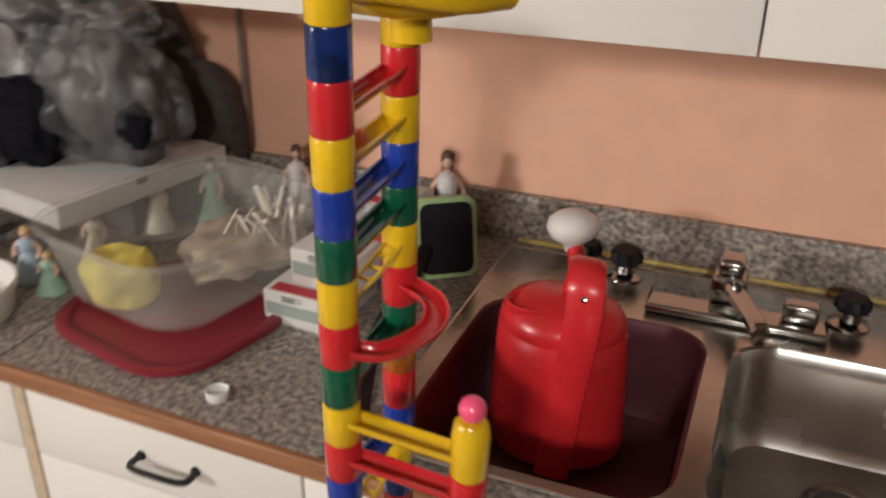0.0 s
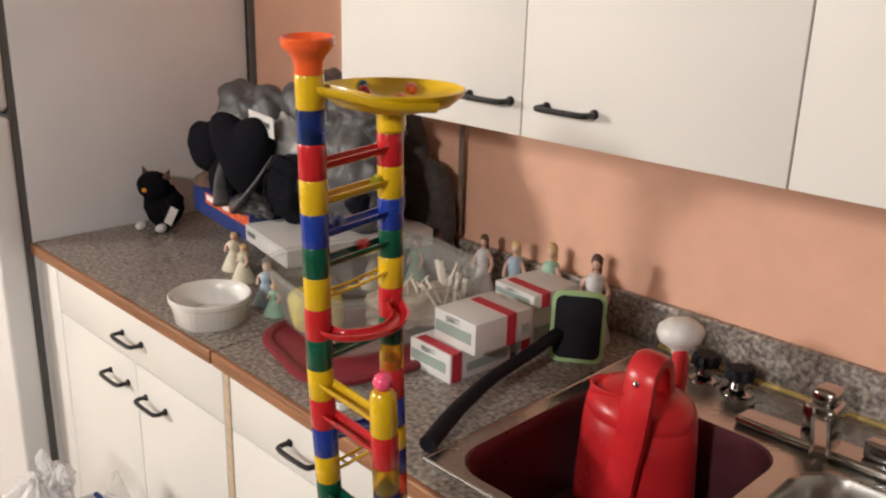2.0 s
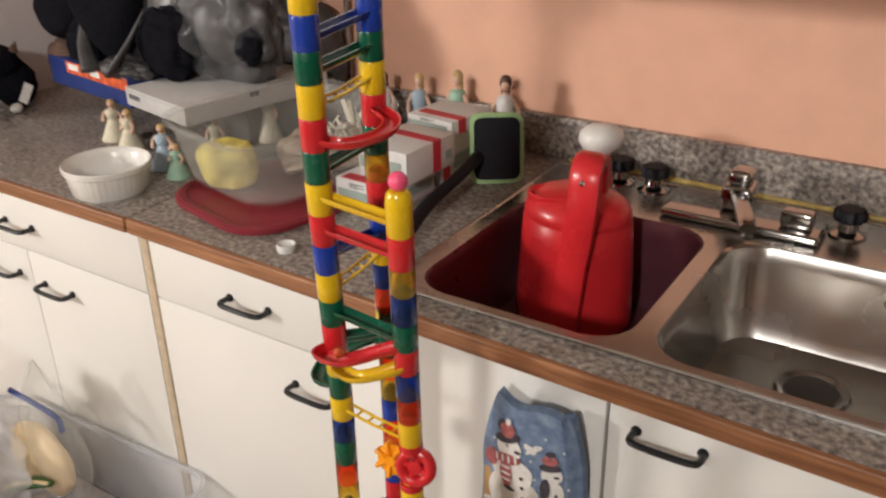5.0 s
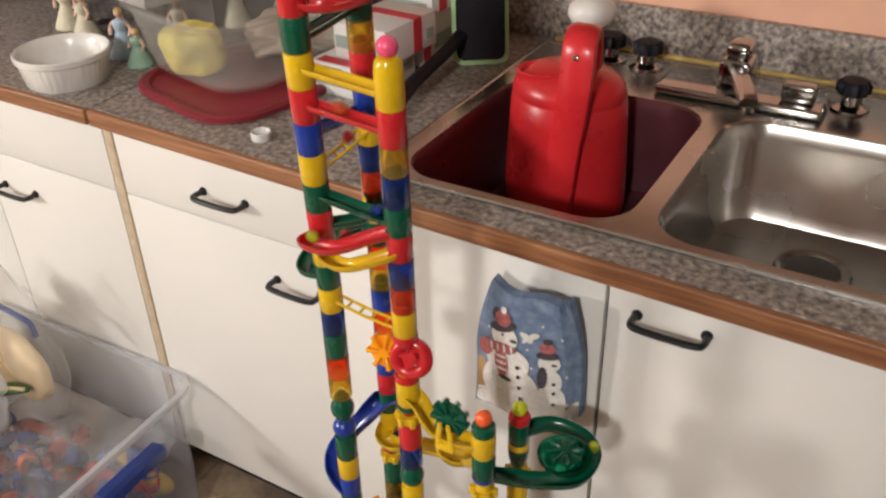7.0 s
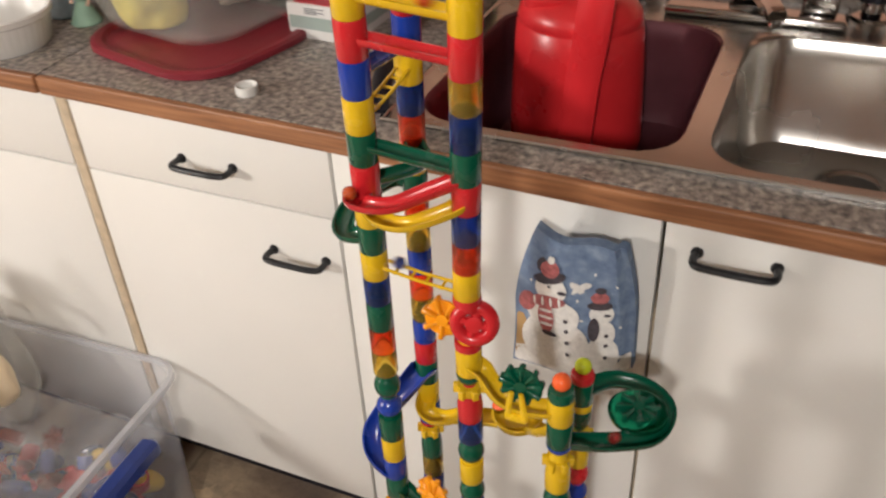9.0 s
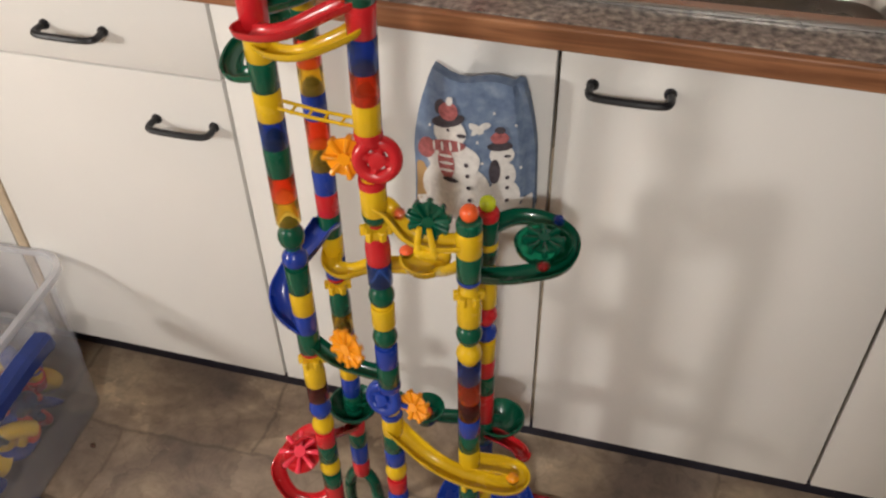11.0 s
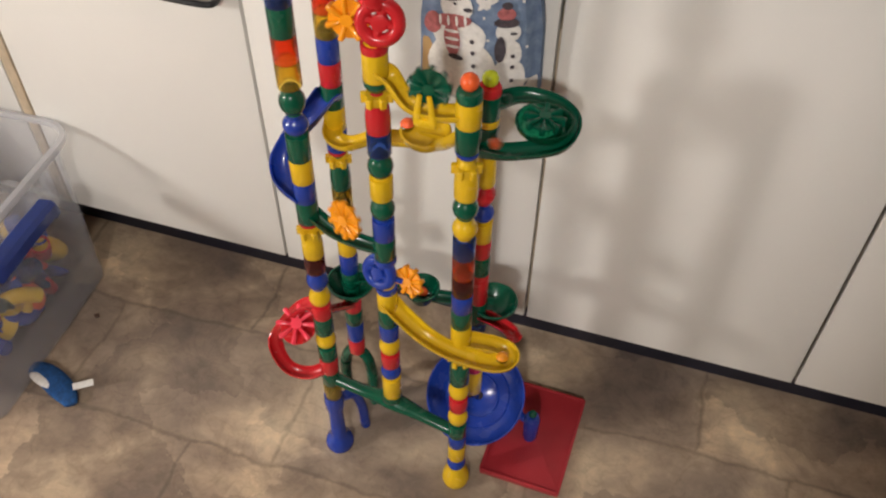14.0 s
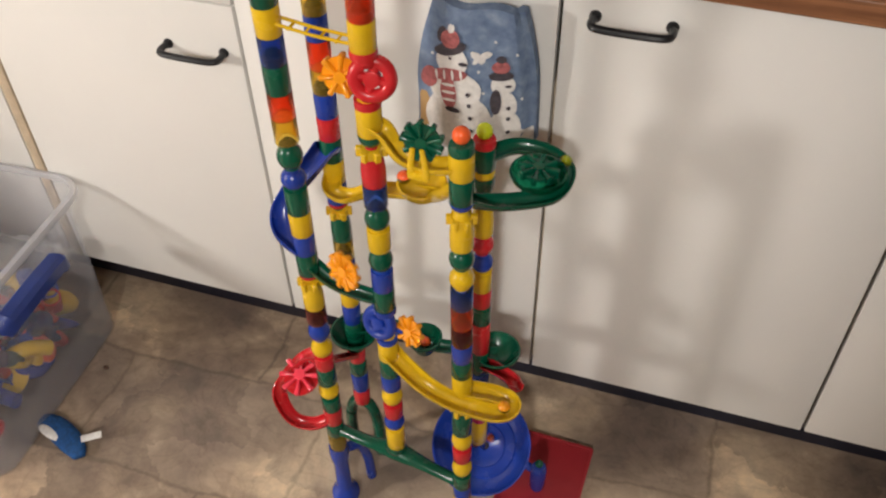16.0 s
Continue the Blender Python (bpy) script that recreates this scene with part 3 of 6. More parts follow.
def sink():
    s = thing("kitchen_sink", (0.37, 1.32, TOP), "stainless steel double-bowl kitchen sink set in the worktop", "sink")
    o = (0.37, 1.32, TOP)
    a, b, c, d = SINK
    z = TOP + 0.006
    cells = [(-0.018, 0.316, 1.031, 1.428), (0.346, 0.742, 1.031, 1.428)]
    left, right = bmesh.new(), bmesh.new()
    loops = [basin(left, *cells[0], z, 0.165), basin(right, *cells[1], z, 0.165)]
    corners = [[v.co.copy() for v in lp] for lp in loops]
    # left bowl: its dark maroon reflections are painted in
    part("bowl", left, REFLECTMAROON, s, "steel bowl coloured dark maroon for its reflections", o, 0.5)
    part("bowl", right, STEEL, s, "bright brushed steel bowl", o, 0.5)
    bm = plate([a, -0.018, 0.316, 0.346, 0.742, b], [c, 1.031, 1.428, d], [(1, 1), (3, 1)], z, 0.005, None, False)
    for lp, (x0, x1, y0, y1) in zip(corners, cells):
        for k, (cx, cy) in enumerate([(x1, y1), (x0, y1), (x0, y0), (x1, y0)]):
            tip = bm.verts.new((cx, cy, z))
            arc = [bm.verts.new(p) for p in lp[k * 6:k * 6 + 6]]
            for p, q in zip(arc, arc[1:]):
                bm.faces.new((tip, p, q))
    bmesh.ops.remove_doubles(bm, verts=bm.verts, dist=1e-5)
    thicken(bm, 0.005)
    part("deck", bm, STEEL, s, "brushed steel deck", o, 0.5)
    r = 0.0035
    rim = [(a, c, z), (b, c, z), (b, d, z), (a, d, z)]
    bm = bmesh.new()
    for p, q in zip(rim, rim[1:] + rim[:1]):
        sweep([Vector(p), Vector(q)], circle(r, 8, 0.6), bm)
    part("rim", bm, STEEL, s, "", o)
    for x, y in [(0.128, 1.318), (0.520, 1.312)]:
        zz = TOP + 0.006 - 0.1678
        bm = lathe([(0.056, 0.0005), (0.052, 0.006), (0.044, 0.0045), (0.041, 0.0015), (0.0, 0.0012)], 28, None, (x, y, zz))
        dr = part("drain", bm, CHROME, s, "steel drain strainer", o)
        # dark disc above the bowl floor stands for the shade in the cup
        bm = lathe([(0.040, 0.0016), (0.037, 0.0030), (0.020, 0.0026), (0.010, 0.0050), (0.0, 0.0055)], 24, None, (x, y, zz))
        part("strainer", bm, SEAL, dr, "dark disc in place of the shaded strainer cup", o)


sink()


def faucet():
    f = thing("faucet", (0.330, 1.520, TOP + 0.006), "chrome two-handle kitchen faucet on the sink deck", "faucet")
    o, z = (0.330, 1.520, TOP + 0.006), TOP + 0.0065
    part("base_plate", slab(0.212, 0.472, 1.452, 1.530, z, z + 0.016, 0.007, seg=3), CHROME, f, "", o)
    bm = slab(0.300, 0.352, 1.492, 1.550, z + 0.016, z + 0.060, 0.009, seg=3)
    slab(0.306, 0.346, 1.500, 1.545, z + 0.058, z + 0.085, 0.010, seg=3, bm=bm)
    part("spout_block", bm, CHROME, f, "", o)
    bm = sweep(smooth_path([(0.325, 1.505, z + 0.045), (0.345, 1.455, z + 0.050), (0.372, 1.390, z + 0.050), (0.380, 1.368, z + 0.046)], 5), [(-0.012, -0.008), (0.012, -0.008), (0.013, 0.004), (0.008, 0.010), (-0.008, 0.010), (-0.013, 0.004)])
    part("spout", bm, CHROME, f, "", o)
    part("nozzle", lathe([(0.0, 0.0), (0.009, 0.0), (0.010, 0.004), (0.010, 0.014), (0.0, 0.014)], 16, None, (0.378, 1.376, z + 0.028)), CHROME, f, "", o)
    part("lever", slab(0.405, 0.455, 1.470, 1.500, z + 0.016, z + 0.046, 0.006, seg=3), CHROME, f, "", o)


faucet()


def tap_knob(x, y, label):
    k = thing("tap_knob", (x, y, TOP + 0.006), label, "tap knob", "tap knobs on the sink deck")
    part("flange", lathe([(0.0, 0.0), (0.030, 0.0), (0.029, 0.004), (0.017, 0.010), (0.015, 0.024), (0.0, 0.024)], 24), CHROME, k, "chrome flange")
    bm = bmesh.new()
    n = 10
    prof = [(0.0, 0.024), (0.018, 0.024), (0.024, 0.028), (0.024, 0.042), (0.019, 0.047), (0.0, 0.048)]
    lathe(prof, 40, bm)
    for v in bm.verts:
        r = math.hypot(v.co.x, v.co.y)
        if r > 0.01:
            s = 1 + 0.09 * math.cos(n * math.atan2(v.co.y, v.co.x))
            v.co.x *= s
            v.co.y *= s
    part("grip", bm, BLACKP, k, "black fluted grip")


tap_knob(0.163, 1.560, "black and chrome tap knob on the sink deck")
tap_knob(0.095, 1.566, "black and chrome tap knob behind the watering can")
tap_knob(0.500, 1.532, "black and chrome tap knob beside the faucet")


# ---- watering can ----
def watering_can():
    c = thing("watering_can", (0.120, 1.322, 0.7490), "large red plastic watering can standing in the sink bowl", "watering can", turn=0)
    prof = [(0.0, 0.0), (0.088, 0.0), (0.0985, 0.005), (0.1005, 0.018), (0.0985, 0.08), (0.0945, 0.15), (0.0915, 0.190), (0.0890, 0.193), (0.0890, 0.1965), (0.0905, 0.1995), (0.0865, 0.213), (0.0770, 0.2245), (0.0540, 0.2345), (0.0, 0.240)]
    bm = lathe(prof, 40, squash=(1.0, 0.86))
    # a shoulder that rises to the fill opening
    for v in bm.verts:
        if v.co.z > 0.17:
            v.co.z += 0.06 * (v.co.z - 0.17) * max(0.0, -v.co.x / 0.08)
    part("body", bm, CANRED, c, "", None, 0.9)
    bm = lathe([(0.032, 0.0), (0.034, 0.014), (0.036, 0.022), (0.034, 0.024), (0.031, 0.022), (0.026, 0.004)], 28, None, (-0.036, -0.026, 0.212), squash=(1.15, 0.85))
    part("filler_neck", bm, CANRED, c)
    # flat black disc stands for the shade inside the neck
    part("mouth_shade_disc", lathe([(0.0, 0.0), (0.030, 0.0)], 24, None, (-0.036, -0.026, 0.2285), squash=(1.1, 0.85)), BLACKP, c, "black disc in place of the shaded filler opening")
    sec = [(-0.024, -0.006), (-0.014, -0.012), (0.014, -0.012), (0.024, -0.006), (0.024, 0.006), (0.014, 0.011), (-0.014, 0.011), (-0.024, 0.006)]
    pts = [(0.020, -0.092, 0.004), (0.026, -0.090, 0.06), (0.032, -0.087, 0.14), (0.039, -0.087, 0.19), (0.046, -0.088, 0.260), (0.045, -0.080, 0.302), (0.038, -0.048, 0.312), (0.030, -0.016, 0.294), (0.020, 0.010, 0.254), (0.016, 0.020, 0.230)]
    bm = bmesh.new()
    path = smooth_path(pts, 6)
    rings = []
    for i, p in enumerate(path):
        d = (path[min(i + 1, len(path) - 1)] - path[max(i - 1, 0)]).normalized()
        side = Vector((1, 0, 0))
        up = side.cross(d).normalized()
        rings.append([bm.verts.new(p + side * s + up * u) for s, u in sec])
    for p, q in zip(rings, rings[1:]):
        for i in range(8):
            bm.faces.new((p[i], p[(i + 1) % 8], q[(i + 1) % 8], q[i]))
    bm.faces.new(rings[0])
    bm.faces.new(rings[-1][::-1])
    part("handle", bm, CANRED, c, "broad red strap handle", None, 0.9)
    part("rivet", lathe([(0.0, 0.0), (0.005, 0.0), (0.004, 0.002), (0.0, 0.0028)], 14, None, (0.046, -0.096, 0.290), axis=(0.05, -0.9, 0.45)), CHROME, c, "small steel rivet")
    bm = tube([(0.006, 0.062, 0.10), (0.000, 0.098, 0.17), (-0.014, 0.132, 0.225), (-0.025, 0.149, 0.245)], 0.017, n=6, seg=14, scale=lambda t: 1.1 - 0.35 * t)
    part("spout", bm, CANRED, c)
    bm = lathe([(0.0, 0.0), (0.013, 0.0), (0.016, 0.012), (0.034, 0.024), (0.040, 0.038), (0.037, 0.051), (0.024, 0.061), (0.0, 0.065)], 28, None, (-0.026, 0.149, 0.236), axis=(-0.10, 0.05, 1.0))
    part("rose", bm, WHITEP, c, "round white plastic sprinkler rose")


watering_can()


# ---- things on the worktop ----
def ramekin():
    r = thing("casserole_dish", (-0.722, 1.060, TOP), "round white fluted ceramic casserole dish on the worktop", "dish")
    bm = lathe([(0.0, 0.0), (0.066, 0.0), (0.069, 0.004), (0.0765, 0.044), (0.0815, 0.047), (0.0825, 0.056), (0.080, 0.058), (0.0765, 0.056), (0.0715, 0.046), (0.064, 0.010), (0.0, 0.008)], 120)
    for v in bm.verts:
        rr = math.hypot(v.co.x, v.co.y)
        if rr > 0.06 and 0.003 < v.co.z < 0.0445 and rr > 0.0655 + 0.0:
            k = 1 + 0.010 * math.cos(40 * math.atan2(v.co.y, v.co.x))
            v.co.x *= k
            v.co.y *= k
    part("bowl", bm, CERAMIC, r)


ramekin()


def round_box(hx, hy, r, z, bm, n=7):
    ring = []
    for cx, cy, s in [(hx - r, hy - r, 0), (-hx + r, hy - r, 1), (-hx + r, -hy + r, 2), (hx - r, -hy + r, 3)]:
        for i in range(n):
            t = (s + i / (n - 1)) * math.pi / 2
            ring.append(bm.verts.new((cx + r * math.cos(t), cy + r * math.sin(t), z)))
    return ring


def loft(levels, bm=None, cap0=True, cap1=True):
    """levels: half width, half depth, corner radius, z."""
    bm = bm or bmesh.new()
    rings = [round_box(a, b, r, z, bm) for a, b, r, z in levels]
    for p, q in zip(rings, rings[1:]):
        n = len(p)
        for i in range(n):
            bm.faces.new((p[i], p[(i + 1) % n], q[(i + 1) % n], q[i]))
    if cap0:
        bm.faces.new(rings[0][::-1])
    if cap1:
        bm.faces.new(rings[-1])
    return bm


def red_lid():
    t = thing("container_lid", (-0.437, 1.178, TOP), "dark red plastic container lid lying on the worktop", "lid", turn=-14)
    part("panel", loft([(0.132, 0.114, 0.072, 0.004), (0.134, 0.116, 0.073, 0.008), (0.128, 0.110, 0.070, 0.009)]), LIDRED, t, "", None, 0.5)
    part("rim", loft([(0.130, 0.112, 0.071, 0.0), (0.150, 0.132, 0.085, 0.0), (0.154, 0.136, 0.088, 0.003), (0.154, 0.136, 0.088, 0.011), (0.148, 0.130, 0.084, 0.014), (0.138, 0.120, 0.076, 0.013), (0.130, 0.112, 0.071, 0.006), (0.130, 0.112, 0.071, 0.0)], cap0=False, cap1=False), LIDRED, t, "raised dark red rim", None, 0.5)


red_lid()


def folds(at, size, seed, bm=None, n=9, sub=5):
    """A sagging sack: sharp creases that run up and down over a lumpy form."""
    bm = bm or bmesh.new()
    g = bmesh.ops.create_icosphere(bm, subdivisions=sub, radius=1.0)
    for v in g["verts"]:
        d = v.co.normalized()
        a = math.atan2(d.y, d.x)
        p = d * 2.2 + Vector((seed * 2.3, seed, 0))
        crease = 1 - abs(math.sin(0.5 * n * a + 3 * noise.noise(p) + 1.7 * d.z))
        k = 1 + 0.28 * noise.noise(p) + 0.04 * noise.noise(d * 6 + Vector((seed, 0, 0))) - 0.11 * crease * (1 - abs(d.z) ** 3)
        v.co = Vector(at) + Vector((d.x * size[0] * k, d.y * size[1] * k, d.z * size[2] * k))
    return bm


def tub():
    t = thing("storage_tub", (-0.466, 1.274, TOP + 0.0145), "clear plastic tub of papers on a red lid", "tub", turn=-12)
    part("tub", loft([(0.128, 0.150, 0.07, 0.0), (0.138, 0.160, 0.075, 0.010), (0.158, 0.184, 0.085, 0.118), (0.163, 0.189, 0.088, 0.120), (0.156, 0.182, 0.084, 0.119), (0.135, 0.157, 0.072, 0.012), (0.125, 0.147, 0.068, 0.004)], cap1=True), TUBCLEAR, t, "clear tub", None, 0.6)
    part("rim", loft([(0.159, 0.185, 0.086, 0.116), (0.168, 0.194, 0.092, 0.118), (0.169, 0.195, 0.093, 0.125), (0.164, 0.190, 0.089, 0.128), (0.158, 0.184, 0.085, 0.126)], cap0=False, cap1=False), TUBCLEAR, t, "clear rolled rim", None, 0.6)


tub()
rng = random.Random(4)


def cloth():
    bm = blob((-0.520, 1.172, TOP + 0.054), (0.062, 0.050, 0.055), 3, 0.16, 1.6, 4, turn=-12)
    for v in bm.verts:
        v.co.z = max(TOP + 0.020, min(v.co.z, TOP + 0.090 + 0.008 * noise.noise(v.co * 30)))
    tagged(part("cloth", bm, CLOTHY), "folded yellow cloth inside the clear tub", "cloth")


for i in range(22):
    x, y = -0.372 + rng.uniform(-0.055, 0.045), 1.350 + rng.uniform(-0.055, 0.055)
    w, h = rng.uniform(0.0022, 0.0048), rng.uniform(0.032, 0.050)
    p = thing("paper_strip", (x, y, TOP + 0.070 + h * 0.4), "thin white paper strip standing in the clear tub", "paper strip", "paper strips in the tub", turn=rng.uniform(-70, 70))
    bm = slab(-w, w, -0.0008, 0.0008, -h, h)
    bmesh.ops.rotate(bm, verts=bm.verts, matrix=Euler((rng.uniform(-0.6, 0.6), rng.uniform(-0.7, 0.7), 0)).to_matrix())
    part("sheet", bm, STRIP, p)
b = thing("beige_bag", (-0.425, 1.310, TOP + 0.020), "crinkled beige plastic bag inside the clear tub", "bag", turn=-10)
part("wad", folds((0.012, 0.02, 0.036), (0.085, 0.105, 0.036), 51), WADTAN, b, "crinkled beige film")


def carton(at, size, turn, label, band_at):
    """A small white carton: grey-green stripe on the front, red band round it."""
    w, d, h = size
    c = thing("carton", at, label, "carton", "white cartons", turn=turn)
    part("box", slab(0, w, 0, d, 0, h, 0.0012), PAPER, c)
    part("stripe", slab(0.004, w - 0.012, -0.0012, 0.0, h * 0.30, h * 0.66), PAPERGREY, c, "grey-green printed stripe")
    bm = slab(w, w + 0.0012, band_at, band_at + 0.022, 0.001, h - 0.001)
    slab(w * 0.1, w + 0.0012, band_at, band_at + 0.022, h, h + 0.0012, bm=bm)
    part("band", bm, PAPERRED, c, "red printed band")
    part("side_print", slab(w, w + 0.001, band_at + 0.035, d - 0.01, h * 0.25, h * 0.55), PAPERGREY, c)
    bm = bmesh.new()
    for i in range(4):
        slab(w * 0.30, w * (0.50 + 0.12 * (i % 2)), -0.0014, -0.0012, h * (0.74 + 0.05 * i), h * (0.765 + 0.05 * i), bm=bm)
    part("print_lines", bm, INK, c, "rows of small grey print")


carton((-0.305, 1.222, TOP), (0.108, 0.150, 0.054), -3, "white carton with red band, bottom of a stack", 0.004)
carton((-0.272, 1.250, TOP + 0.056), (0.108, 0.140, 0.058), -4, "white carton with red band, lying on another carton", 0.075)
carton((-0.300, 1.400, TOP), (0.108, 0.150, 0.086), -2, "white carton with red band behind the stack", 0.004)
carton((-0.292, 1.432, TOP + 0.088), (0.108, 0.120, 0.028), -6, "flat white carton with red band on top of the stack", 0.02)


def scoop():
    s = thing("black_spatula", (-0.105, 1.452, TOP), "black plastic scoop with pale green rim and long handle", "scoop")
    o = (0, 0, 0)
    m = Euler((radians(-12), 0, radians(34))).to_matrix()

    def placed(bm):
        bmesh.ops.rotate(bm, verts=bm.verts, matrix=m)
        return bm
    def plate(hx, hz, r, y0, y1):
        bm = bmesh.new()
        rings = []
        for y in (y0, y1):
            ring = []
            for cx, cz, k in [(hx - r, hz - r, 0), (-hx + r, hz - r, 1), (-hx + r, -hz + r, 2), (hx - r, -hz + r, 3)]:
                for i in range(6):
                    t = (k + i / 5) * math.pi / 2
                    ring.append(bm.verts.new((cx + r * math.cos(t), y, 0.068 + cz + r * math.sin(t))))
            rings.append(ring)
        n = len(rings[0])
        for i in range(n):
            bm.faces.new((rings[0][i], rings[0][(i + 1) % n], rings[1][(i + 1) % n], rings[1][i]))
        bm.faces.new(rings[0])
        bm.faces.new(rings[1][::-1])
        return bm
    part("rim", placed(plate(0.050, 0.066, 0.018, -0.006, 0.012)), LIME, s, "pale green rim")
    part("head", placed(plate(0.043, 0.058, 0.015, -0.0085, 0.006)), BLACKP, s, "black square head")
    pts = [(-0.030, -0.022, 0.055), (-0.018, -0.10, 0.050), (-0.008, -0.217, 0.040), (0.004, -0.285, 0.031), (0.017, -0.336, 0.025), (0.048, -0.423, 0.0158)]
    bm = tube(pts, 0.0130, n=6, seg=10, scale=lambda t: 0.85 + 0.35 * abs(t - 0.25))
    part("handle", bm, BLACKP, s, "long black curved handle")


scoop()


def cap():
    c = thing("bottle_cap", (-0.256, 1.030, TOP), "small white plastic bottle cap on the worktop", "cap")
    bm = lathe([(0.0, 0.0), (0.0145, 0.0), (0.0155, 0.002), (0.0155, 0.012), (0.0145, 0.013), (0.0135, 0.012), (0.013, 0.003), (0.0, 0.003)], 48)
    for v in bm.verts:
        if math.hypot(v.co.x, v.co.y) > 0.0152:
            k = 1 + 0.02 * math.cos(24 * math.atan2(v.co.y, v.co.x))
            v.co.x *= k
            v.co.y *= k
    part("shell", bm, WHITEP, c)


cap()


def doll(at, h, dress, hair, label, group, turn=0, wide=1.0):
    """A doll in a long dress, as one mesh."""
    bm = lathe([(0.0, 0.0), (0.20, 0.0), (0.21, 0.03), (0.15, 0.25), (0.095, 0.45), (0.075, 0.52), (0.095, 0.60), (0.10, 0.68), (0.085, 0.74), (0.035, 0.77)], 18)
    lathe([(0.035, 0.765), (0.032, 0.80), (0.0, 0.80)], 12, bm, slot=1)
    blob((0, -0.006, 0.87), (0.050, 0.052, 0.068), 1, 0.03, 2, 2, bm, 1)
    blob((0, 0.016, 0.895), (0.068, 0.060, 0.088), 2, 0.15, 3, 2, bm, 2)
    blob((0, 0.040, 0.80), (0.055, 0.035, 0.085), 3, 0.15, 3, 2, bm, 2)
    for sx in (-1, 1):
        tube([(sx * 0.085, 0, 0.71), (sx * 0.15, -0.01, 0.58), (sx * 0.14, -0.05, 0.45)], 0.026, bm, 4, 8, 1)
    for v in bm.verts:
        v.co *= h
        v.co.x *= wide
        v.co.y *= wide
    d = part("figurine", bm, [dress, SKIN, hair])
    d.matrix_basis = pose(*at, 0, 0, turn)
    return tagged(d, label, "figurine", group)


def cloth_mat(name, c):
    return worn(material(name, c, 0.6), 80, 0.1, 0.1)


WHITED, MINT, PALEB, CREAM = cloth_mat("white_dress", (0.62, 0.60, 0.60)), cloth_mat("mint_dress", (0.30, 0.47, 0.36)), cloth_mat("pale_blue_dress", (0.36, 0.46, 0.55)), cloth_mat("cream_gown", (0.60, 0.55, 0.42))
BROWNH, BLONDH = cloth_mat("brown_hair", (0.10, 0.05, 0.035)), cloth_mat("blond_hair", (0.48, 0.32, 0.14))
doll((-0.441, 1.560, TOP), 0.152, WHITED, BROWNH, "brown-haired doll in a white dress against the backsplash", "dolls along the backsplash", 10)
doll((-0.351, 1.560, TOP), 0.160, PALEB, BLONDH, "blond doll in a pale blue dress against the backsplash", "dolls along the backsplash", 5)
doll((-0.258, 1.560, TOP), 0.178, MINT, BLONDH, "blond doll in a mint green dress against the backsplash", "dolls along the backsplash", -5)
doll((-0.149, 1.560, TOP), 0.182, WHITED, BROWNH, "dark-haired doll in a pale dress against the backsplash", "dolls along the backsplash", 20)
doll((-0.655, 1.430, TOP), 0.108, CREAM, BROWNH, "small cream doll standing behind the clear tub", "dolls behind the tub", 5, 1.3)
doll((-0.575, 1.488, TOP), 0.130, MINT, BROWNH, "brown-haired doll in a mint dress behind the clear tub", "dolls behind the tub", -8, 1.2)
doll((-0.672, 1.290, TOP), 0.092, CREAM, BLONDH, "small blond figurine beside the clear tub", "dolls behind the tub", 12, 1.4)
doll((-0.955, 1.262, TOP), 0.092, CREAM, BLONDH, "small cream porcelain angel figurine on the worktop", "small porcelain figurines", 20, 1.6)
doll((-0.872, 1.235, TOP), 0.090, CREAM, BLONDH, "small blond porcelain figurine on the worktop", "small porcelain figurines", -10, 1.6)
doll((-0.720, 1.193, TOP), 0.094, PALEB, BLONDH, "small pale blue porcelain figurine on the worktop", "small porcelain figurines", 15, 1.5)
doll((-0.660, 1.172, TOP), 0.070, MINT, BLONDH, "small mint green porcelain figurine on the worktop", "small porcelain figurines", 0, 1.7)


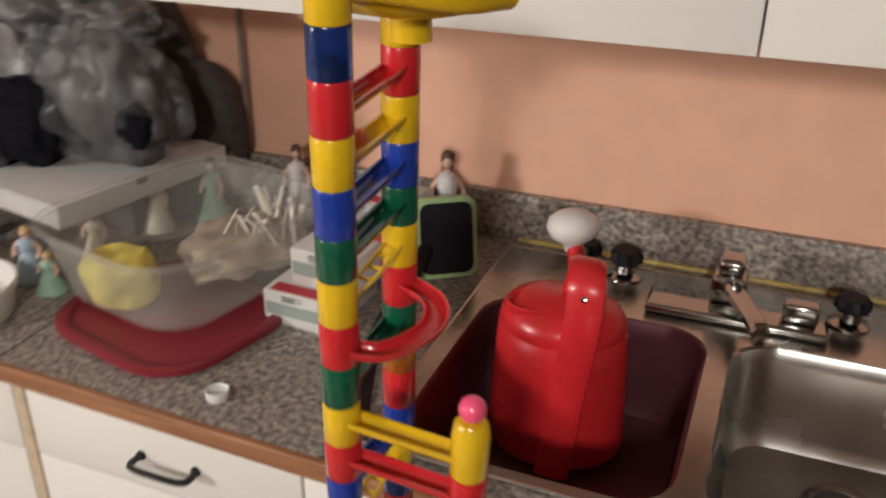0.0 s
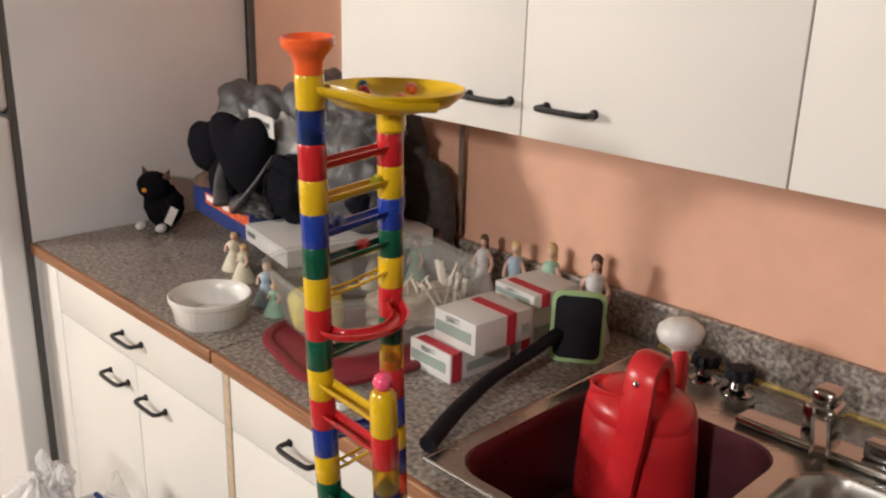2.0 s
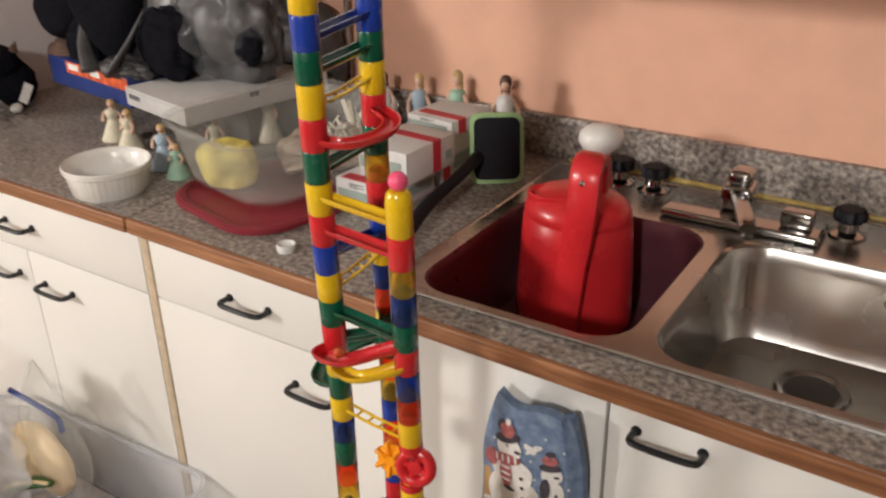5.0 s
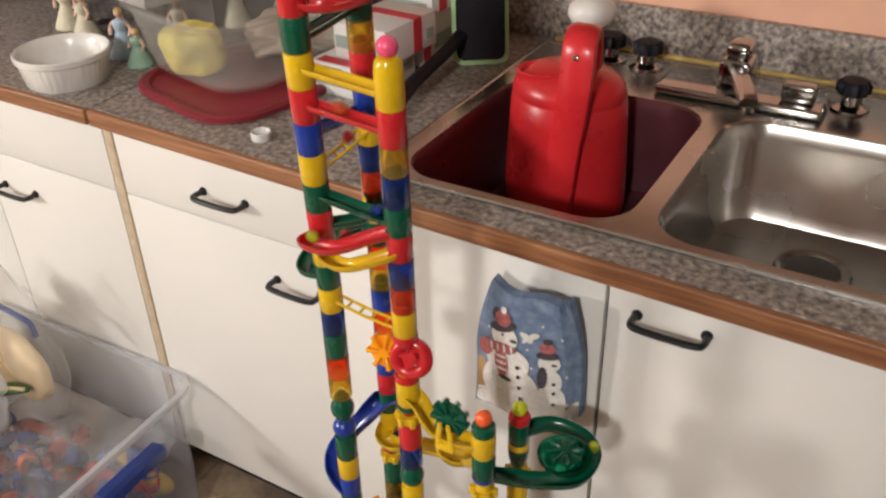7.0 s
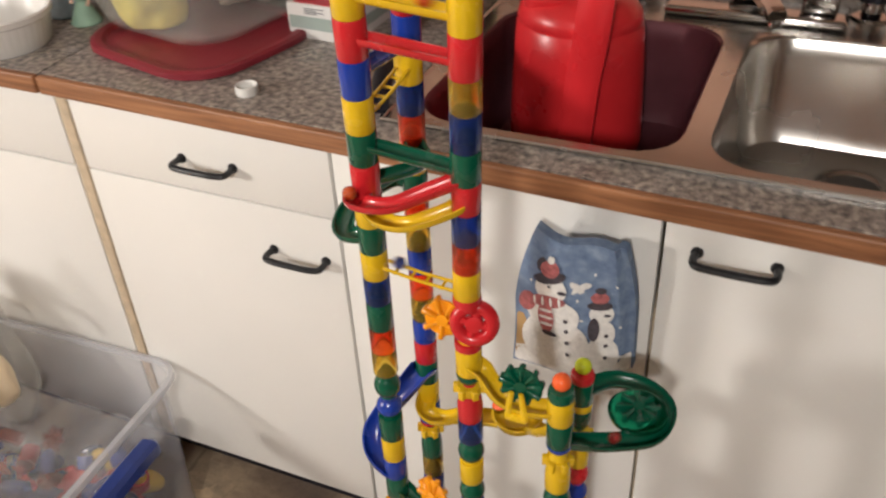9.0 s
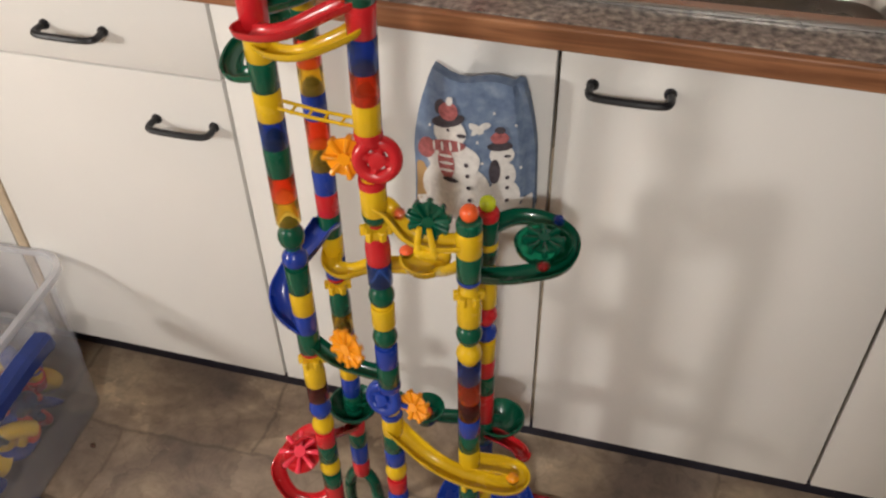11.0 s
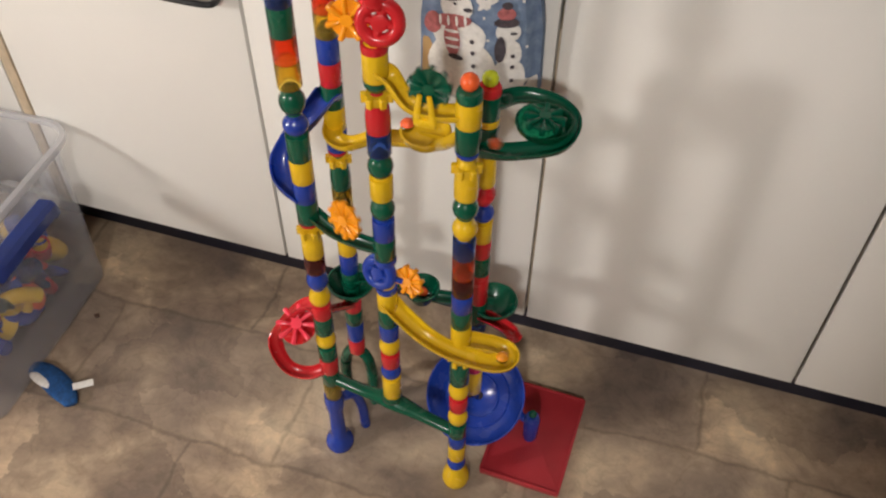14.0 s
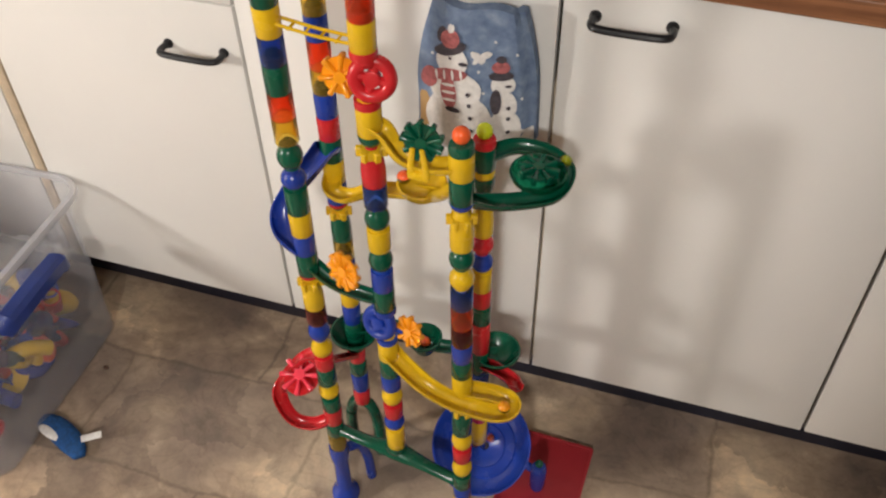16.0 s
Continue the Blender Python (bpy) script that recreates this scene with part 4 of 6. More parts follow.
def pile_of_boxes():
    """Two flat boxes on added dark supports, set back in their shade, so that they overhang the worktop."""
    c = thing("dark_prop", (-1.02, 1.50, TOP), "added dark support hidden in the shade under the flat boxes", "carton", turn=-11)
    part("box", slab(-0.22, 0.36, -0.045, 0.125, 0.0, 0.078, 0.002), PROPDARK, c)
    c = thing("white_box", (-0.645, 1.195, TOP + 0.097), "flat white cardboard box under plastic bags", "box", turn=-11.5)
    part("box", slab(-0.228, 0.0, 0.0, 0.350, 0.0, 0.038, 0.0015), BOXCARD, c)
    part("label_bar", slab(-0.215, -0.172, -0.001, 0.0, 0.016, 0.026), INK, c, "small dark printed mark")
    # no hole is cut: a dark patch stands for the shade in the slot
    part("handle_slot", slab(0.0, 0.001, 0.150, 0.172, 0.026, 0.036), INK, c, "dark patch in place of the shade in a hand slot")
    part("lid_seam", slab(-0.226, -0.002, -0.0008, 0.0, 0.0318, 0.0326), PAPERGREY, c, "thin seam under the lid")
    # second added support, as dark as the shade round it
    c = thing("box_prop", (-0.70, 1.48, TOP), "added dark support hidden under the flat white box", "carton", turn=-11)
    part("box", slab(-0.10, 0.06, -0.02, 0.09, 0.0, 0.0965, 0.002), PROPDARK, c)
    c = thing("blue_box", (-0.885, 1.262, TOP + 0.0915), "flat blue box with an orange-red label", "box", turn=-9)
    part("box", slab(-0.345, 0.0, 0.0, 0.20, -0.012, 0.052, 0.0015), BLUEBOX, c)
    part("label", slab(-0.262, -0.002, -0.001, 0.0, 0.024, 0.051), REDBOX, c, "orange-red printed label")
    bm = bmesh.new()
    for k, (a, w) in enumerate([(-0.252, 0.046), (-0.190, 0.026), (-0.155, 0.040)]):
        slab(a, a + w, -0.0016, -0.001, 0.033 + 0.004 * (k % 2), 0.047, bm=bm)
    part("label_print", bm, SNOW, c, "white printed bars")


pile_of_boxes()


def plush_cat():
    k = thing("plush_cat", (-1.372, 1.300, TOP), "small black plush cat with white paws on the worktop", "plush toy", turn=25)
    bm = blob((0, 0.01, 0.055), (0.050, 0.045, 0.056), 5, 0.10, 4, 4)
    blob((-0.004, -0.020, 0.112), (0.042, 0.036, 0.036), 6, 0.08, 4, 4, bm)
    part("body", bm, PLUSH, k)
    for sx, nm in ((-1, "left"), (1, "right")):
        part("ear", lathe([(0.0, 0.026), (0.011, 0.0), (0.0, -0.002)], 10, None, (sx * 0.030, -0.012, 0.134), axis=(sx * 0.45, 0, 1)), PLUSHB, k, "pinkish-brown ear")
        part("paw", blob((sx * 0.030, -0.046, 0.012), (0.013, 0.016, 0.011), 2, 0.05, 3, 3), SNOW, k, "white paw")
    part("nose", blob((-0.004, -0.056, 0.108), (0.007, 0.005, 0.006), 2, 0.05, 3, 2), PL["light_orange"], k, "yellow nose")
    bm = slab(-0.010, 0.010, -0.001, 0.001, -0.026, 0.026)
    bmesh.ops.rotate(bm, verts=bm.verts, matrix=Euler((0.2, 0.5, 0.3)).to_matrix())
    bmesh.ops.translate(bm, verts=bm.verts, vec=(0.050, -0.030, 0.042))
    part("tag", bm, SNOW, k, "white paper tag")
    for ch in k.children:
        for v in ch.data.vertices:
            v.co *= 1.06


plush_cat()


def heart(at, s, turn, bm):
    """A puffed heart shape facing the room."""
    q = Euler((radians(8), 0, radians(turn))).to_matrix()
    g = bmesh.ops.create_uvsphere(bm, u_segments=28, v_segments=16, radius=1.0)
    for v in g["verts"]:
        x, y, z = v.co
        zz = z * 0.95 + 0.55 * abs(x) ** 0.9 * (1 if z > -0.4 else 0.7) - 0.25
        v.co = Vector(at) + q @ Vector((x * s * (0.95 + 0.15 * z), y * s * 0.42, zz * s))
    return bm


def bags():
    """Bags of black and grey plush piled on the white box."""
    z = TOP + 0.080
    g = thing("plush_bag", (-1.10, 1.47, TOP + 0.042), "clear bag of black and grey plush toys on boxes", "bag")
    o = (-1.10, 1.47, TOP + 0.042)
    part("grey_lump", folds((-1.255, 1.535, z + 0.175), (0.190, 0.085, 0.125), 5), PLUSHG, g, "dark grey plush lump", o)
    part("grey_lump", folds((-0.985, 1.545, z + 0.260), (0.130, 0.075, 0.100), 8), PLUSHG, g, "dark grey plush lump", o)
    part("grey_lump", folds((-1.06, 1.53, z + 0.10), (0.19, 0.065, 0.105), 28), PLUSHG, g, "dark grey plush lump", o)
    part("black_heart", heart((-1.140, 1.415, z + 0.150), 0.112, 10, bmesh.new()), PLUSH, g, "black plush heart", o)
    part("black_lump", blob((-1.360, 1.450, z + 0.125), (0.088, 0.05, 0.070), 7, 0.12, 2, 4), PLUSH, g, "black plush lump", o)
    part("black_lump", blob((-0.965, 1.43, z + 0.088), (0.085, 0.045, 0.085), 9, 0.25, 2.4, 4), PLUSH, g, "black plush lump", o)
    part("black_lump", blob((-1.27, 1.445, TOP + 0.125), (0.060, 0.045, 0.080), 2, 0.2, 3, 4), PLUSH, g, "black plush lump", o)
    for k, (x0, x1, zz) in enumerate([(-1.215, -1.150, 0.145), (-1.000, -1.085, 0.165)]):
        bm = sweep(smooth_path([(x0, 1.405, z + zz), (x0 * 0.6 + x1 * 0.4, 1.372, z + zz * 0.55), (x1, 1.350, z + 0.020)], 6), circle(0.021, 12, 0.42), scale=lambda t: 0.25 + 0.85 * t)
        part("grey_strap", bm, PLUSHG, g, "grey fold of plastic over the heart", o, 2.0)
    part("grey_lump", folds((-1.075, 1.400, z + 0.026), (0.095, 0.05, 0.028), 41), PLUSHG, g, "grey folded plastic", o)
    part("tan_lump", blob((-1.385, 1.455, TOP + 0.075), (0.052, 0.045, 0.062), 4, 0.2, 3, 3), PLUSHB, g, "tan plush lump", o)
    part("white_bag", folds((-1.045, 1.478, z + 0.185), (0.070, 0.022, 0.065), 33), PAPERDIM, g, "whitish inner bag", o)
    part("film", folds((-1.10, 1.515, z + 0.140), (0.235, 0.095, 0.140), 15), FILM, g, "crinkled clear film", o, 2.0)
    bm = slab(-0.052, 0.052, -0.001, 0.001, -0.026, 0.026)
    bmesh.ops.rotate(bm, verts=bm.verts, matrix=Euler((0.1, 0.09, 0)).to_matrix())
    bmesh.ops.translate(bm, verts=bm.verts, vec=(-1.062, 1.418, z + 0.232))
    lab = part("paper_label", bm, PAPER, g, "white paper label", o)
    bm = slab(-0.032, 0.036, -0.0022, -0.0012, -0.004, 0.009)
    bmesh.ops.rotate(bm, verts=bm.verts, matrix=Euler((0.1, 0.09, 0)).to_matrix())
    bmesh.ops.translate(bm, verts=bm.verts, vec=(-1.062, 1.418, z + 0.232))
    part("label_bar", bm, INK, lab, "dark printed bar", o)
    g = thing("grey_plush_bag", (-0.76, 1.53, TOP + 0.08), "grey plastic bag of dark plush toys on the white box", "bag")
    o = (-0.76, 1.53, TOP + 0.08)
    part("grey_lump", folds((-0.83, 1.52, z + 0.125), (0.145, 0.085, 0.135), 21), PLUSHG, g, "grey plush lump", o)
    part("grey_lump", folds((-0.82, 1.55, z + 0.255), (0.095, 0.06, 0.055), 23), PLUSHG, g, "grey plush lump", o)
    part("black_lump", blob((-0.735, 1.452, z + 0.10), (0.035, 0.022, 0.040), 12, 0.3, 2.4, 3), PLUSH, g, "black plush lump", o)
    part("film", folds((-0.84, 1.50, z + 0.14), (0.155, 0.105, 0.145), 25), FILM, g, "crinkled clear film", o, 2.0)
    # the two bags lie on the flat boxes, well forward of the wall
    for name, at in (("plush_bag", (-0.948, 1.369, 0.999)), ("grey_plush_bag", (-0.635, 1.424, 1.034))):
        bpy.data.objects[name].matrix_basis = Matrix.Translation(at) @ Matrix.Scale(0.92, 4)
    g = thing("brown_plush_toy", (-0.60, 1.57, TOP), "brown and grey plush animal leaning on the wall", "plush toy")
    o = (-0.60, 1.57, TOP)
    part("body", blob((-0.778, 1.590, TOP + 0.235), (0.120, 0.050, 0.185), 31, 0.10, 1.6, 4), PLUSHG2, g, "brownish-grey back", o)
    part("belly", blob((-0.663, 1.592, TOP + 0.150), (0.098, 0.046, 0.125), 37, 0.12, 1.6, 4), PLUSHG2, g, "brownish-grey flank", o)
    part("leg", blob((-0.623, 1.585, TOP + 0.066), (0.052, 0.044, 0.076), 35, 0.15, 2, 4), PLUSHB, g, "reddish-brown leg", o)
    part("ear", blob((-0.843, 1.560, TOP + 0.280), (0.060, 0.028, 0.090), 39, 0.12, 2, 4), PLUSHG2, g, "brownish-grey ear", o)


bags()
cloth()


# ---- towel on the cabinet door ----
def towel():
    t = thing("dish_towel", (0.235, 0.985, 0.66), "blue terry dish towel with printed snowmen hung on a handle", "towel")
    o = (0.235, 0.985, 0.66)
    TX0, TX1, Z0, Z1 = 0.148, 0.318, 0.634, 0.834

    def outline(v):
        """Left and right edge at height v from 0 (hem) to 1 (top)."""
        pinch = max(0.0, (v - 0.45) / 0.55) ** 1.6
        return TX0 + 0.004 * math.sin(4 * v) + 0.036 * pinch, TX1 - 0.018 - 0.014 * pinch + 0.004 * (1 - v)

    def surf(u, v, lift=0.0):
        a, b = outline(v)
        x = a + (b - a) * u
        z = Z0 + (Z1 - Z0) * v + (0.002 * math.cos(9 * u) if v > 0.9 else 0) - 0.006 * math.sin(math.pi * u) * (v < 0.1) - 0.022 * (u - 0.2) * v * 0.35 - 0.024 * (1 - u) * (1 - v)
        y = 0.958 - 0.010 * math.sin(math.pi * u) - 0.008 * v + 0.004 * math.sin(7 * u + 3 * v) + 0.010 * (u > 0.93) + 0.006 * (1 - v)
        return Vector((x, y - lift, z))
    bm = bmesh.new()
    n, k = 30, 30
    front = [[bm.verts.new(surf(i / n, j / k)) for i in range(n + 1)] for j in range(k + 1)]
    rear = [[bm.verts.new(surf(i / n, j / k) + Vector((0, 0.016, 0))) for i in range(n + 1)] for j in range(k + 1)]
    for g in (front, rear):
        for j in range(k):
            for i in range(n):
                bm.faces.new((g[j][i], g[j][i + 1], g[j + 1][i + 1], g[j + 1][i]))
    for i in range(n):
        bm.faces.new((front[0][i], front[0][i + 1], rear[0][i + 1], rear[0][i]))
        bm.faces.new((front[k][i], front[k][i + 1], rear[k][i + 1], rear[k][i]))
    for j in range(k):
        bm.faces.new((front[j][0], front[j + 1][0], rear[j + 1][0], rear[j][0]))
        bm.faces.new((front[j][n], front[j + 1][n], rear[j + 1][n], rear[j][n]))
    part("cloth", bm, TERRY, t, "", o, 1.2)

    def patch(name, cu, cv, ru, rv, mat, lift, label="", n=26, wob=0.05, tilt=0.0, seed=0):
        """A printed patch that follows the cloth: an ellipse in the cloth's own measure."""
        bm = bmesh.new()
        rings = []
        for q in (0.0, 0.35, 0.7, 1.0):
            ring = []
            for i in range(n):
                a = 2 * math.pi * i / n
                w = 1 + wob * noise.noise(Vector((math.cos(a) * 1.5, math.sin(a) * 1.5, seed)))
                du, dv = q * ru * w * math.cos(a), q * rv * w * math.sin(a)
                du, dv = du * math.cos(tilt) - dv * math.sin(tilt), du * math.sin(tilt) + dv * math.cos(tilt)
                ring.append(bm.verts.new(surf(min(0.985, max(0.015, cu + du)), min(0.99, max(0.01, cv + dv)), lift)))
            rings.append(ring)
        for p, q in zip(rings, rings[1:]):
            for i in range(n):
                try:
                    bm.faces.new((p[i], p[(i + 1) % n], q[(i + 1) % n], q[i]))
                except ValueError:
                    pass
        bmesh.ops.remove_doubles(bm, verts=bm.verts, dist=1e-6)
        return part(name, bm, mat, t, label, o)
    L = 0.0007
    for k, (u, v, ru, rv) in enumerate([(0.20, 0.075, 0.26, 0.075), (0.52, 0.085, 0.30, 0.085), (0.84, 0.080, 0.24, 0.080), (0.36, 0.035, 0.40, 0.045), (0.74, 0.035, 0.34, 0.045)]):
        patch("snow_ground", u, v, ru, rv, SNOW, L * (1 + 0.1 * k), "printed snow", seed=3 + k, wob=0.2)
    for k, (u, v) in enumerate([(0.70, 0.80), (0.88, 0.72), (0.56, 0.60), (0.90, 0.40), (0.60, 0.45), (0.13, 0.66)]):
        patch("snowflake", u, v, 0.012, 0.010, SNOW, 0.9 * L, "printed snowflake", n=10, wob=0.5, seed=20 + k)
    patch("cottage_print", 0.06, 0.20, 0.07, 0.17, ROOF, L, "printed tan cottage", seed=5, wob=0.4)
    patch("snowman_body", 0.37, 0.24, 0.30, 0.21, SNOW, 1.6 * L, "large printed snowman", seed=1)
    patch("snowman_chest", 0.35, 0.45, 0.235, 0.15, SNOW, 2.2 * L, seed=2)
    patch("snowman_head", 0.32, 0.655, 0.145, 0.105, SNOW, 2.8 * L, seed=4)
    patch("hat_brim", 0.30, 0.735, 0.155, 0.045, DARKP, 3.4 * L, "printed dark hat brim", tilt=0.25)
    patch("hat", 0.29, 0.80, 0.095, 0.060, SCARF, 4.0 * L, "printed red hat")
    patch("hat_tip", 0.20, 0.815, 0.05, 0.05, DARKP, 3.8 * L)
    patch("hat_bobble", 0.285, 0.87, 0.035, 0.03, SNOW, 4.6 * L)
    patch("scarf", 0.30, 0.555, 0.175, 0.045, SCARF, 3.6 * L, "printed red striped scarf", tilt=0.15)
    patch("scarf_tail", 0.30, 0.43, 0.075, 0.12, SCARF, 4.2 * L)
    for k in range(3):
        patch("scarf_stripe", 0.30, 0.375 + 0.055 * k, 0.066, 0.011, SNOW, 4.6 * L, "pale scarf stripe", wob=0, tilt=0.1)
    for k in range(4):
        patch("scarf_stripe", 0.19 + 0.075 * k, 0.538 + 0.012 * k, 0.012, 0.036, SNOW, 4.4 * L, "pale scarf stripe", wob=0, tilt=0.15)
    patch("scarf_end", 0.12, 0.50, 0.085, 0.07, SCARF, 3.2 * L, tilt=0.6)
    patch("scarf_fringe", 0.33, 0.305, 0.07, 0.02, DARKP, 4.4 * L)
    patch("nose", 0.43, 0.65, 0.04, 0.014, DARKP, 4.4 * L)
    patch("eye", 0.31, 0.675, 0.016, 0.010, DARKP, 4.2 * L)
    for v in (0.44, 0.36, 0.265, 0.165):
        patch("button", 0.475 + 0.08 * (0.44 - v), v, 0.019, 0.016, DARKP, 4.4 * L, wob=0)
    patch("small_snowman_body", 0.765, 0.17, 0.135, 0.155, SNOW, 1.9 * L, "small printed snowman", seed=7)
    patch("small_snowman_chest", 0.765, 0.35, 0.10, 0.11, SNOW, 2.5 * L, seed=8)
    patch("small_snowman_head", 0.755, 0.51, 0.095, 0.075, SNOW, 3.0 * L, seed=9)
    patch("small_hat_brim", 0.745, 0.575, 0.100, 0.035, DARKP, 3.6 * L)
    patch("small_hat", 0.745, 0.635, 0.075, 0.042, SCARF, 4.0 * L)
    patch("small_hat_tip", 0.75, 0.69, 0.045, 0.025, DARKP, 4.4 * L)
    patch("small_scarf", 0.70, 0.39, 0.045, 0.09, DARKP, 4.0 * L)
    patch("small_nose", 0.80, 0.50, 0.028, 0.010, DARKP, 4.0 * L)
    for v in (0.34, 0.26, 0.16):
        patch("button", 0.80, v, 0.017, 0.015, DARKP, 4.4 * L, wob=0)
    patch("snow_tuft", 0.56, 0.70, 0.07, 0.05, SNOW, 1.0 * L, "printed snowflakes", wob=1.2, seed=11)


towel()


# ---- the marble run ----
RUN = (0.170, 0.800, 0.0)
TR = 0.0137


def knot(z):
    """How far the tall part has drifted from its foot, by height."""
    ks = [(0.0, 0.070, 0.755), (0.9, 0.077, 0.753), (1.2, 0.099, 0.718), (1.56, 0.114, 0.699)]
    z = min(max(z, 0.0), 1.56)
    for (a, ax, ay), (b, bx, by) in zip(ks, ks[1:]):
        if z <= b:
            t = (z - a) / (b - a)
            return Vector((ax + (bx - ax) * t, ay + (by - ay) * t, z))


def ax(col, z):
    if col == "D":
        return Vector((0.275, 0.750, z))
    if col == "E":
        return Vector((0.271, 0.851, z))
    p = knot(float(np.interp(z, [0.0, 0.155, 0.5, 0.8, 0.9, 1.03, 1.1, 1.2, 1.5], [0.0, 0.150, 0.486, 0.785, 0.886, 1.027, 1.100, 1.206, 1.507])))
    return p + Vector({"A": (0, 0, 0), "B": (0.002, 0.096, 0), "C": (0.099, 0, 0)}[col])


run = thing("marble_run_tower", RUN, "tall multicoloured plastic marble run tower standing on the floor", "marble run")


def profile(kind, h, hollow):
    r, s = TR, 0.0106
    if kind == "bead":
        body = [(0.0, 0.0), (0.0092, 0.0), (0.0092, h * 0.07), (r * 0.80, h * 0.12), (r * 1.00, h * 0.25), (r * 1.09, h * 0.45), (r * 1.02, h * 0.62), (r * 0.80, h * 0.77), (0.0092, h * 0.83), (0.0092, h), (0.0, h)]
    elif kind == "tip":
        body = [(0.0, 0.0), (0.005, 0.0003), (r * 0.68, h * 0.22), (r * 0.92, h * 0.55), (r, h * 0.9), (r, h), (0.0, h)]
    elif kind == "dome":
        body = [(0.0, 0.0), (r * 0.97, 0.0), (r, 0.001), (r, h * 0.70), (r * 0.90, h * 0.90), (r * 0.66, h * 0.985), (0.0, h)]
    elif kind == "acorn":
        body = [(0.0, 0.0), (r * 0.97, 0.0), (r, 0.001), (r * 1.01, h * 0.40), (r * 0.90, h * 0.68), (r * 0.68, h * 0.90), (r * 0.50, h * 0.97), (0.0, h)]
    elif hollow:
        body = [(r * 0.97, 0.0), (r, 0.0008), (r, h - 0.0008), (r * 0.97, h), (r - 0.0024, h), (r - 0.0024, 0.0), (r * 0.97, 0.0)]
    else:
        body = [(0.0, 0.0), (r * 0.965, 0.0), (r, 0.0008), (r, h - 0.0010), (r * 0.965, h), (s, h), (s, h + 0.010), (s - 0.002, h + 0.0105), (s - 0.002, h + 0.001), (0.0, h + 0.001)]
    return body


NAMES = {"c": "tube", "bead": "bead", "tip": "tube_end", "dome": "tube_top", "acorn": "tube_cap"}
Y, R, B_, G, O_, YT, BT, DR = "yellow", "red", "blue", "green", "clear_red", "clear_yellow", "clear_blue", "clear_maroon"
COLUMNS = {
    "A": (1.502, [(1.468, Y), (1.436, BT), (1.401, R), (1.367, Y), (1.333, B_), (1.301, G), (1.267, Y), (1.233, R), (1.199, G), (1.165, Y), (1.130, R), (1.096, B_),
                  (1.062, Y), (1.029, G), (0.991, R), (0.962, Y), (0.930, G), (0.898, Y), (0.865, BT), (0.831, G), (0.799, O_), (0.766, YT), (0.729, G, "bead"), (0.700, B_, "bead"),
                  (0.663, G), (0.628, Y), (0.596, B_), (0.560, G), (0.548, R, "tip"), (0.496, Y, "acorn"), (0.464, DR), (0.427, B_, "bead"), (0.391, Y, "bead"), (0.364, R),
                  (0.327, G), (0.291, Y, "bead"), (0.262, G), (0.227, R), (0.196, G), (0.155, YT)]),
    "B": (1.457, [(1.436, Y), (1.402, R), (1.368, Y), (1.334, B_), (1.303, G), (1.268, Y), (1.233, R), (1.201, G), (1.170, YT), (1.134, R), (1.097, B_), (1.066, Y), (1.033, BT),
                  (1.000, O_), (0.967, Y), (0.935, G), (0.902, O_), (0.869, YT), (0.838, B_), (0.801, O_), (0.768, YT), (0.734, B_), (0.701, R), (0.667, G), (0.632, Y), (0.598, B_),
                  (0.586, R, "tip"), (0.531, G, "acorn"), (0.494, YT), (0.460, B_), (0.430, G), (0.397, Y), (0.356, B_), (0.322, G), (0.290, G), (0.262, R), (0.229, G), (0.186, B_), (0.150, R)]),
    "C": (1.210, [(1.163, Y, "dome"), (1.127, R), (1.097, YT), (1.061, BT), (1.028, G), (0.998, R), (0.964, BT), (0.931, O_), (0.899, Y), (0.833, None), (0.799, Y), (0.782, G, "tip"),
                  (0.731, R, "acorn"), (0.698, BT), (0.663, G, "bead"), (0.631, Y), (0.595, G, "bead"), (0.562, B_), (0.526, G), (0.460, None), (0.424, Y), (0.388, G), (0.356, B_),
                  (0.318, Y, "bead"), (0.289, R), (0.256, B_, "bead"), (0.205, Y)]),
    "D": (0.7975, [(0.784, G, "dome"), (0.752, Y), (0.719, G), (0.706, B_, "tip"), (0.651, Y, "acorn"), (0.618, G, "bead"), (0.585, Y, "bead"), (0.553, BT), (0.517, O_), (0.484, DR),
                  (0.452, B_), (0.420, G), (0.358, Y), (0.343, R, "tip"), (0.289, G), (0.250, Y, "bead"), (0.220, R), (0.179, Y, "bead"), (0.147, G), (0.118, B_), (0.079, Y), (0.047, B_, "bead")]),
    "E": (0.7285, [(0.716, R, "dome"), (0.683, G), (0.673, Y), (0.636, G, "tip"), (0.579, Y, "acorn"), (0.545, R, "bead"), (0.513, B_, "bead"), (0.478, Y), (0.447, R), (0.411, G),
                  (0.349, R), (0.300, G), (0.240, B_), (0.179, R), (0.120, Y)]),
}
for col, (top, pieces) in COLUMNS.items():
    hi = top
    for piece in pieces:
        lo, colour = piece[0], piece[1]
        kind = piece[2] if len(piece) > 2 else "c"
        if colour:
            p, q = ax(col, lo), ax(col, hi)
            h = (q - p).length - 0.0004
            bm = lathe(profile(kind, h, colour.startswith("clear")), 28, None, p, axis=(q - p))
            part(NAMES[kind], bm, PL[colour], run, off=RUN)
        hi = lo


